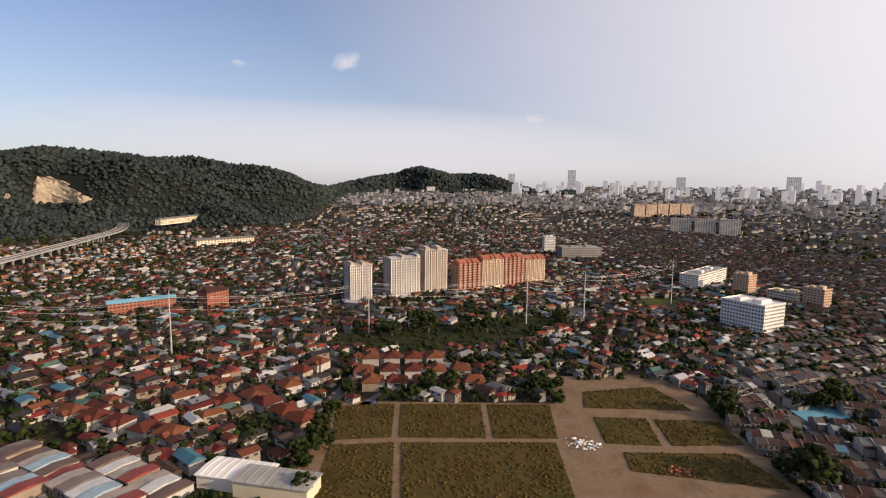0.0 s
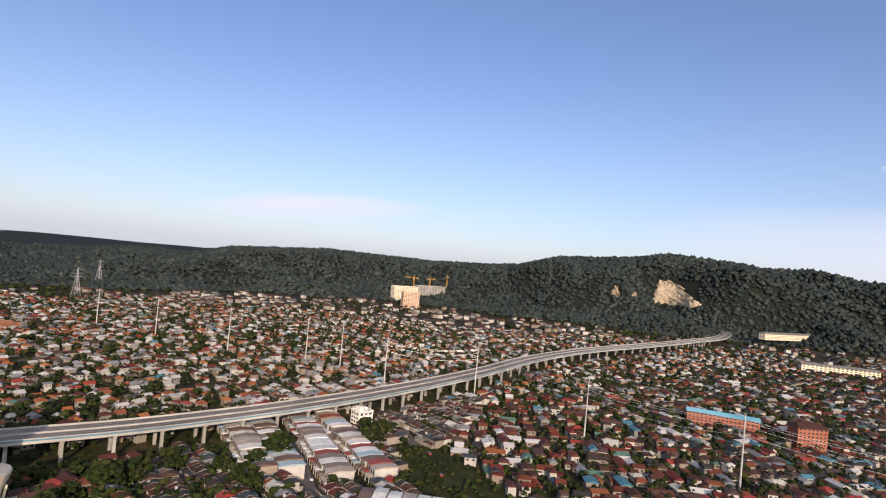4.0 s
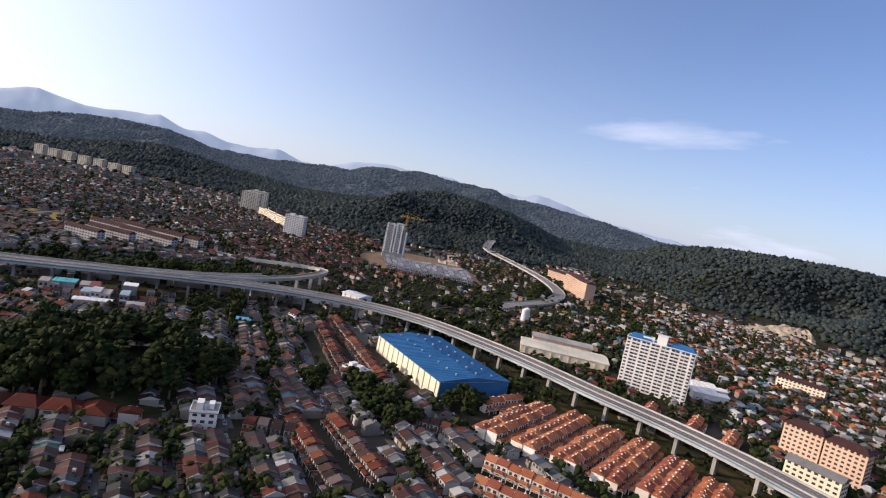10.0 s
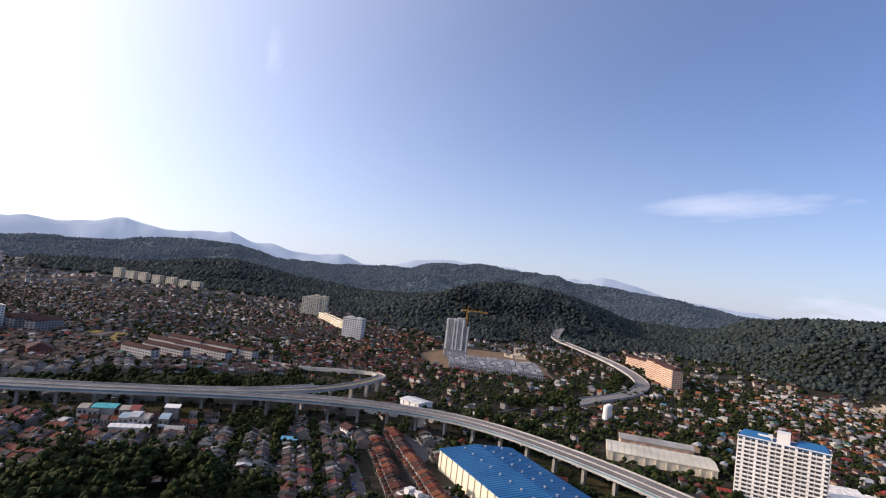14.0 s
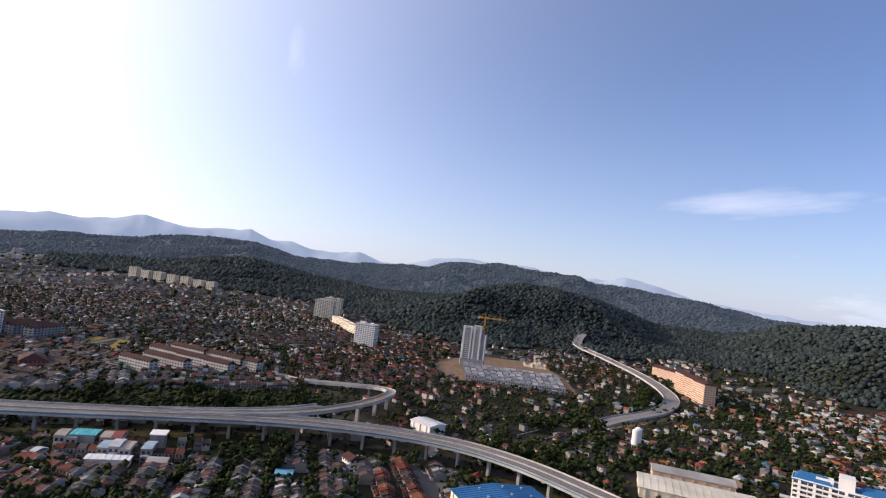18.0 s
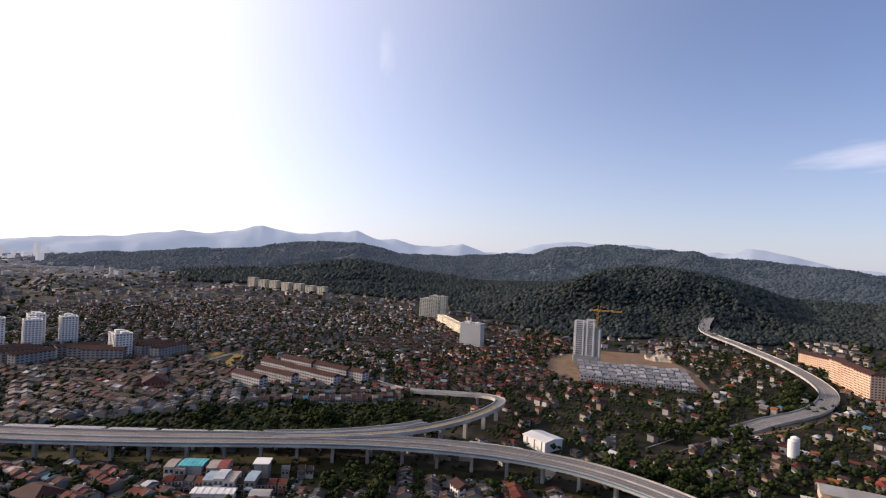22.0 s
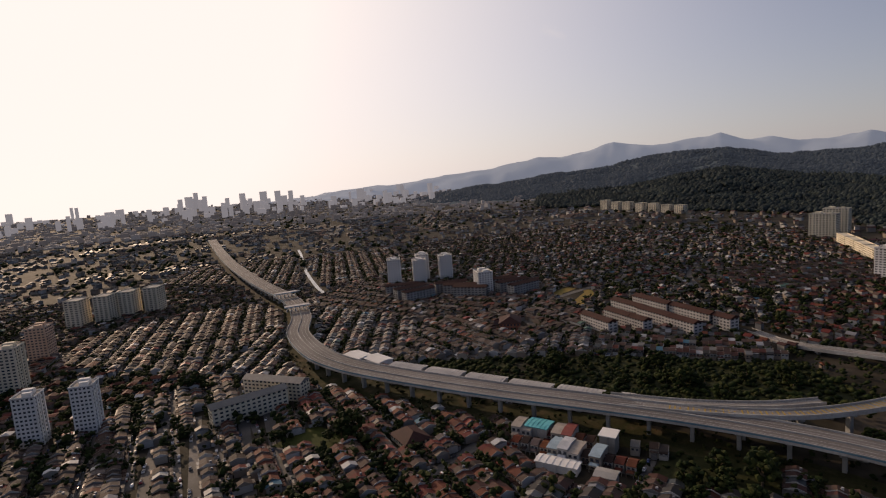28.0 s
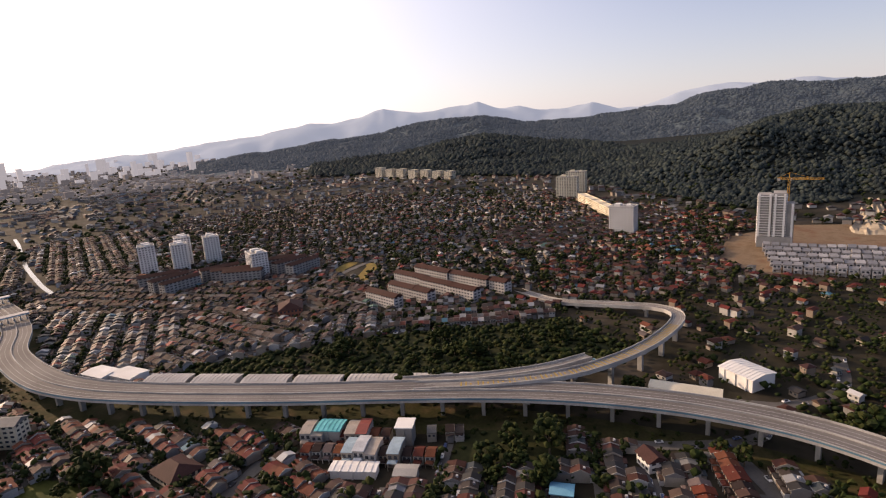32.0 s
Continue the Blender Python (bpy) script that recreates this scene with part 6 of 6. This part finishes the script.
# garden and street trees of the town
p, s = [], []
for x, y in gardens:
    if math.hypot(x, y) > 110 and is_free(x, y):
        z = gz(x, y)
        r = rnd.uniform(1.5, 3.8)
        for _ in range(4):
            p.append((x + rnd.uniform(-3, 3), y + rnd.uniform(-3, 3), z + rnd.uniform(1.5, 6)))
            s.append(r * rnd.uniform(0.4, 0.85))
for _ in range(32000):
    a, r = rnd.uniform(0, 6.2832), rnd.uniform(150, 1500)
    x, y = r * math.cos(a), r * math.sin(a)
    if is_free(x, y) and (math.sin(x * 0.013 + 1) + math.cos(y * 0.017) + math.sin((x + y) * 0.007)) > rnd.uniform(-0.8, 1.2) - (1.6 if math.hypot(x + 210, y - 90) < 250 else 0):
        z = gz(x, y)
        for _ in range(3):
            p.append((x + rnd.uniform(-4, 4), y + rnd.uniform(-4, 4), z + rnd.uniform(2, 6)))
            s.append(rnd.uniform(1.5, 3.6))
for x, y, _z in main_line:
    if math.hypot(x, y) < 700:
        for _ in range(5):
            q, w = x + rnd.uniform(-26, 26), y + rnd.uniform(-26, 26)
            r = rnd.uniform(0.7, 2.2)
            p.append((q, w, gz(q, w) + r * 0.6))
            s.append(r)
p, s = np.array(p), np.array(s)
close = np.hypot(p[:, 0] + 80, p[:, 1] - 20) < 430
v, f = clumps(np.repeat(p[close], 3, 0) + gen.normal(0, 0.55, (3 * close.sum(), 3)) * np.repeat(s[close], 3)[:, None], np.repeat(s[close], 3) * gen.uniform(0.4, 0.8, 3 * close.sum()), gen, 0.85, 0.45, True)
tagged(new("garden_trees", quick_mesh("garden_trees", v, f, M_LEAF, False)), "Leafy garden trees and bushes among the nearer houses", "trees", kind="stuff")
v, f = clumps(p[~close], s[~close], gen)
tagged(new("garden_trees", quick_mesh("garden_trees", v, f, M_LEAF)), "Garden and street trees between the houses", "trees", kind="stuff")

# scrub and far tree belts
p, s = [], []
for _ in range(13000):
    a, r = radians(rnd.uniform(-48, 256)), 1150 + 3300 * rnd.random()
    x, y = r * math.cos(a), r * math.sin(a)
    h0, wood = terrain(x, y)
    if wood < 0.3 and (math.sin(x * 0.006 + 1) + math.cos(y * 0.008)) > -0.4:
        p.append((x, y, float(h0) + 3))
        s.append(rnd.uniform(4, 10))
for (pts, n, lo, hi) in (([(208, 66), (328, 61), (329, 71), (210, 80)], 190, 1.2, 2.8), ([(332, -70), (380, -70), (388, -150), (378, -150), (370, -80), (332, -80)], 110, 1.2, 3.2), ([(188, -158), (335, -164), (337, -172), (188, -168)], 120, 1.2, 2.6), ([(-512, 40), (-520, 105), (-565, 190), (-640, 150), (-612, 0), (-560, -150), (-530, -160)], 2600, 1.2, 3.4), ([(430, 95), (430, 40), (455, -60), (530, -125), (560, -85), (490, 55), (475, 95)], 700, 0.7, 2.3),
                         ([(225, 350), (268, 335), (258, 225), (222, 215), (205, 270)], 380, 0.7, 2.8), ([(-425, 66), (-425, 125), (-460, 130), (-463, 70)], 60, 0.8, 2), ([(-520, 330), (-480, 250), (-400, 290), (-430, 400)], 200, 2, 4.5), ([(-560, 330), (-620, 480), (-540, 420)], 160, 2.5, 5), ([(-640, 480), (-700, 640), (-600, 590)], 160, 3, 6)):
    xs, ys = [q[0] for q in pts], [q[1] for q in pts]
    for _ in range(n):
        x, y = rnd.uniform(min(xs), max(xs)), rnd.uniform(min(ys), max(ys))
        if inside(list(pts), np.array([x]), np.array([y]))[0]:
            r = rnd.uniform(lo, hi)
            p.append((x, y, gz(x, y) + r * 0.5))
            s.append(r)
v, f = clumps(np.array(p), np.array(s), gen, 0.7)
tagged(new("scrub", quick_mesh("scrub", v, f, M_LEAF)), "Scrub, bushes and tree belts on open land", "bushes", kind="stuff")

# rough grass growing in rows over the plots
p, s = [], []
for pts in PLOTS:
    xs, ys = [q[0] for q in pts], [q[1] for q in pts]
    for row in np.arange(min(ys), max(ys), 2.1):
        for x in np.arange(min(xs), max(xs), 1.25):
            x0, y0 = x + gen_t.uniform(-1.4, 1.4), row + gen_t.uniform(-1.1, 1.1)
            if gen_t.random() < 0.5 + 0.7 * noise.noise(Vector((x0, y0, 0)) * 0.07) and inside(list(pts), np.array([x0]), np.array([y0]))[0]:
                p.append((x0, y0, 0.75))
                s.append(gen_t.uniform(0.4, 0.95))
v, f = clumps(np.array(p), np.array(s), gen, 0.8, 0.45)
tagged(new("dry_grass", quick_mesh("dry_grass", v, f, M_TUFT, False)), "Rough dry yellow grass in rows over vacant plots", "grass", kind="stuff")

# tipped rubble and heaps of red soil on the vacant plot
for (x, y, r, n, mat, lab) in ((276, -74, 7, 70, M_WHITE, "Heap of pale tipped rubble on bare earth"), (250, -112, 5, 30, M_BRICKRED, "Low heap of red soil beside a track")):
    g = np.random.default_rng(int(x))
    pp = np.stack([x + g.normal(0, r * 0.45, n), y + g.normal(0, r * 0.6, n), 0.5 + g.uniform(0, 0.9, n)], 1)
    v, f = clumps(pp, g.uniform(0.3, 1.1, n), g, 0.6, 0.5)
    tagged(new("rubble_heap", quick_mesh("rubble_heap", v, f, mat, False)), lab, "rubble", kind="stuff")

# rainforest on the hills, left out where the rock is bare
SCARS = [(32.2, 36.2, -2.4, -0.1), (39.0, 39.9, -2.1, -1.1), (37.4, 38.0, -2.1, -1.5), (115.4, 121.6, -6.5, -5.1), (147.6, 150.0, -7.2, -5.4)]
n = 350000
head = np.radians(gen.uniform(-14, 212, n))
r = 950 + 2950 * gen.random(n) ** 1.05
x, y = r * np.cos(head), r * np.sin(head)
h, wood = terrain(x, y)
ok = (wood > 0.3) & (h > 6) & (r < np.interp(np.degrees(head), RIDGES[:, 0], RIDGES[:, 1]) + 450)
rise = np.degrees(np.arctan2(h - 135, r))
for a0, a1, e0, e1 in SCARS:
    ok &= ~((np.abs(np.degrees(head) - (a0 + a1) / 2) < (a1 - a0) / 2) & (rise > e0 - 0.1) & (rise < e1 + 0.1))
x, y, h, r = x[ok], y[ok], h[ok], r[ok]
size = (3.8 + 5.4 * gen.random(len(x)) ** 1.6) * np.clip(r / 1700, 0.8, 1.9)
v, f = clumps(np.stack([x, y, h + size * 0.5], 1), size, gen, 0.9, 0.35)
tagged(new("hill_forest", quick_mesh("hill_forest", v, f, M_FOREST)), "Dense dark rainforest covering the hills", "forest", kind="stuff")

# quarry scars on the slopes
def scar(az0, az1, el0, el1, lean, label):
    """Bare rock that follows the hillside between two headings and two angles of sight; lean narrows its top towards one side."""
    k = Kit()
    nu, nv = 13, 11
    rr = np.arange(800.0, 2600.0, 6.0)
    vs = []
    for j in range(nv):
        ragged = rnd.uniform(0.8, 1.15)
        for i in range(nu):
            t = j / (nv - 1)
            u = i / (nu - 1)
            u = lean + (u - lean) * (1 - 0.72 * t ** 1.5) * ragged
            a = radians(az0 + (az1 - az0) * u)
            z = terrain(rr * math.cos(a), rr * math.sin(a))[0]
            el = np.degrees(np.arctan2(z - 135, rr))
            goal = el0 + (el1 - el0) * t
            q = int(np.argmax(el > goal)) if (el > goal).any() else len(rr) - 1
            out = i in (0, nu - 1) or j in (0, nv - 1)
            r0 = rr[q] - (0 if out else rnd.uniform(2, 12))
            vs.append((r0 * math.cos(a), r0 * math.sin(a), float(z[q]) + (-2 if out else rnd.uniform(0, 5))))
    k.add(vs, [(j * nu + i, j * nu + i + 1, (j + 1) * nu + i + 1, (j + 1) * nu + i) for j in range(nv - 1) for i in range(nu - 1)])
    return tagged(new("quarry_face", k.mesh("quarry_face", M_ROCK)), label, "rock face", kind="structure")


for (a0, a1, e0, e1), lean, label in zip(SCARS, (0.85, 0.5, 0.5, 0.2, 0.5, 0.5), ("Tall pale bare rock face cut into a wooded hill", "Bare rock scar low on a wooded hill", "Small bare patch on a wooded hill", "Pale quarry scar at the foot of a wooded hill", "Bare rock cutting behind the unfinished tower", "Cleared strip with a pylon on a wooded ridge")):
    scar(a0, a1, e0, e1, lean, label)

# ---- distance ----
FAR = [(92, -1.85), (97, -0.45), (110, -0.35), (126, 0.15), (133, 0.35), (137, 0.65), (140, 1.15), (142, 1.5), (144.3, 1.95), (146.5, 1.65), (148.4, 1.65), (150.6, 1.8), (153, 2.1), (155.5, 1.85), (158.4, 2.1), (161, 1.9), (163, 1.5), (166.5, 0.75), (168.2, 0.65), (170.5, 1.3), (172.5, 1), (174.5, 1), (177.5, 1.4), (179.2, 1.45), (181, 2.15), (182.5, 1.85), (184, 1.65), (186.6, 1.45), (188.4, 1.7), (190, 2), (192, 1.6), (194.9, 1.1), (197, 1.15), (199, 0.95), (201.5, 0.4), (205.2, 0.3), (209.4, -0.2), (216, -0.5), (225, -1.2), (233, -2.1)]


def mountain_range(name, table, near, crest, back, mat, label, lo, hi, rough, trees=0):
    """A far range: slopes that rise from near to a crest and fall behind it, with spurs."""
    hd = np.arange(lo, hi, 0.25)
    el = np.interp(hd, [q[0] for q in table], [q[1] for q in table])
    steps = np.concatenate([np.linspace(0, 1, 12), [1.25, 1.6]])
    vs = []

    def spot(a, e, t):
        rr = near + (crest - near) * min(t, 1) + (back - crest) * max(t - 1, 0) / 0.6
        x, y = rr * math.cos(radians(a)), rr * math.sin(radians(a))
        top = max(138 + crest * math.tan(radians(e)), 5)
        n = noise.fractal(Vector((x, y, 3)) * 0.0022, 1.0, 2.0, 5)
        return (x, y, -6 + top * math.sin(min(t, 1) * math.pi / 2) * (1 + rough * n * (1.15 - min(t, 1))) * (1 if t <= 1 else max(0, 1 - (t - 1) * 1.7)) + 12 * noise.noise(Vector((x, y, 0)) * 0.006) - 26 * abs(noise.noise(Vector((x, y, 9)) * 0.0045)) * min(t, 1))

    vs = [spot(a, e, t) for a, e in zip(hd, el) for t in steps]
    if trees:
        pick = gen.uniform(lo + 1, hi - 1, trees)
        pp = np.array([spot(a, e, t) for a, e, t in zip(pick, np.interp(pick, hd, el), gen.uniform(0.15, 1.02, trees))])
        pp = pp[pp[:, 2] > 20]
        v, f = clumps(pp, gen.uniform(7, 12, len(pp)), gen, 0.8, 0.4)
        tagged(new("range_forest", quick_mesh("range_forest", v, f, M_FOREST_FAR)), "Forest on the range behind, tinted by painted haze", "forest", kind="stuff")
    m = len(steps)
    k = Kit().add(vs, [(m * i + j, m * i + j + 1, m * i + j + m + 1, m * i + j + m) for i in range(len(hd) - 1) for j in range(m - 1)])
    ob = tagged(new(name, k.mesh(name, mat)), label, "mountains", kind="structure")
    ob.data.polygons.foreach_set("use_smooth", [True] * len(ob.data.polygons))


# far range carries its haze in base colour and emission
mountain_range("far_mountains", FAR, 3950, 4500, 4800, M_FAR, "Far mountain range in painted blue haze behind the wooded hills", 92, 234, 0.3)
mountain_range("middle_range", list(BACK), 2600, 3500, 3900, M_MID, "Wooded range behind the nearer hills, tinted by painted haze", 86, 214, 0.45, 46000)

k = Kit()
for _ in range(380):
    a = radians(rnd.choice((rnd.uniform(206, 255), rnd.uniform(316, 353))))
    r = rnd.uniform(3100, 4600)
    h = rnd.choice((18, 24, 30, 36, 48, 70)) * rnd.uniform(0.7, 1.25) * (1 + 0.5 * math.exp(-((math.degrees(a) - 228) / 8) ** 2))
    w = rnd.uniform(16, 34)
    k.box(r * math.cos(a), r * math.sin(a), gz(r * math.cos(a), r * math.sin(a)) - 4, w, w * rnd.uniform(0.6, 1.4), h, rnd.uniform(0, 1.5))
stuff("city_skyline", k, M_HAZECITY, "Skyline of distant high-rise towers with painted haze", "skyline")
for a, r, w, h in ((-12.7, 4300, 58, 290), (-6.8, 4300, 50, 190), (-22.7, 4200, 60, 190), (-31.7, 4200, 80, 200), (-38.8, 4200, 60, 230), (-9.6, 4400, 50, 130), (1.3, 3420, 50, 190), (-2.2, 3440, 30, 150), (-3.0, 3440, 30, 140)):
    x, y = r * math.cos(radians(a)), r * math.sin(radians(a))
    block("far_tower", x, y, radians(a + 90), w, w * 0.7, int(h / 3.4 / (2.0 if r > 4000 else 5)), M_HAZECITY if r > 4000 else M_WHITE, M_GREYCON, "Distant high-rise tower in painted haze" if r > 4000 else "White flats on a wooded hill", bay=9, top=False, category="high-rise", group="distant towers", storey=3.4)
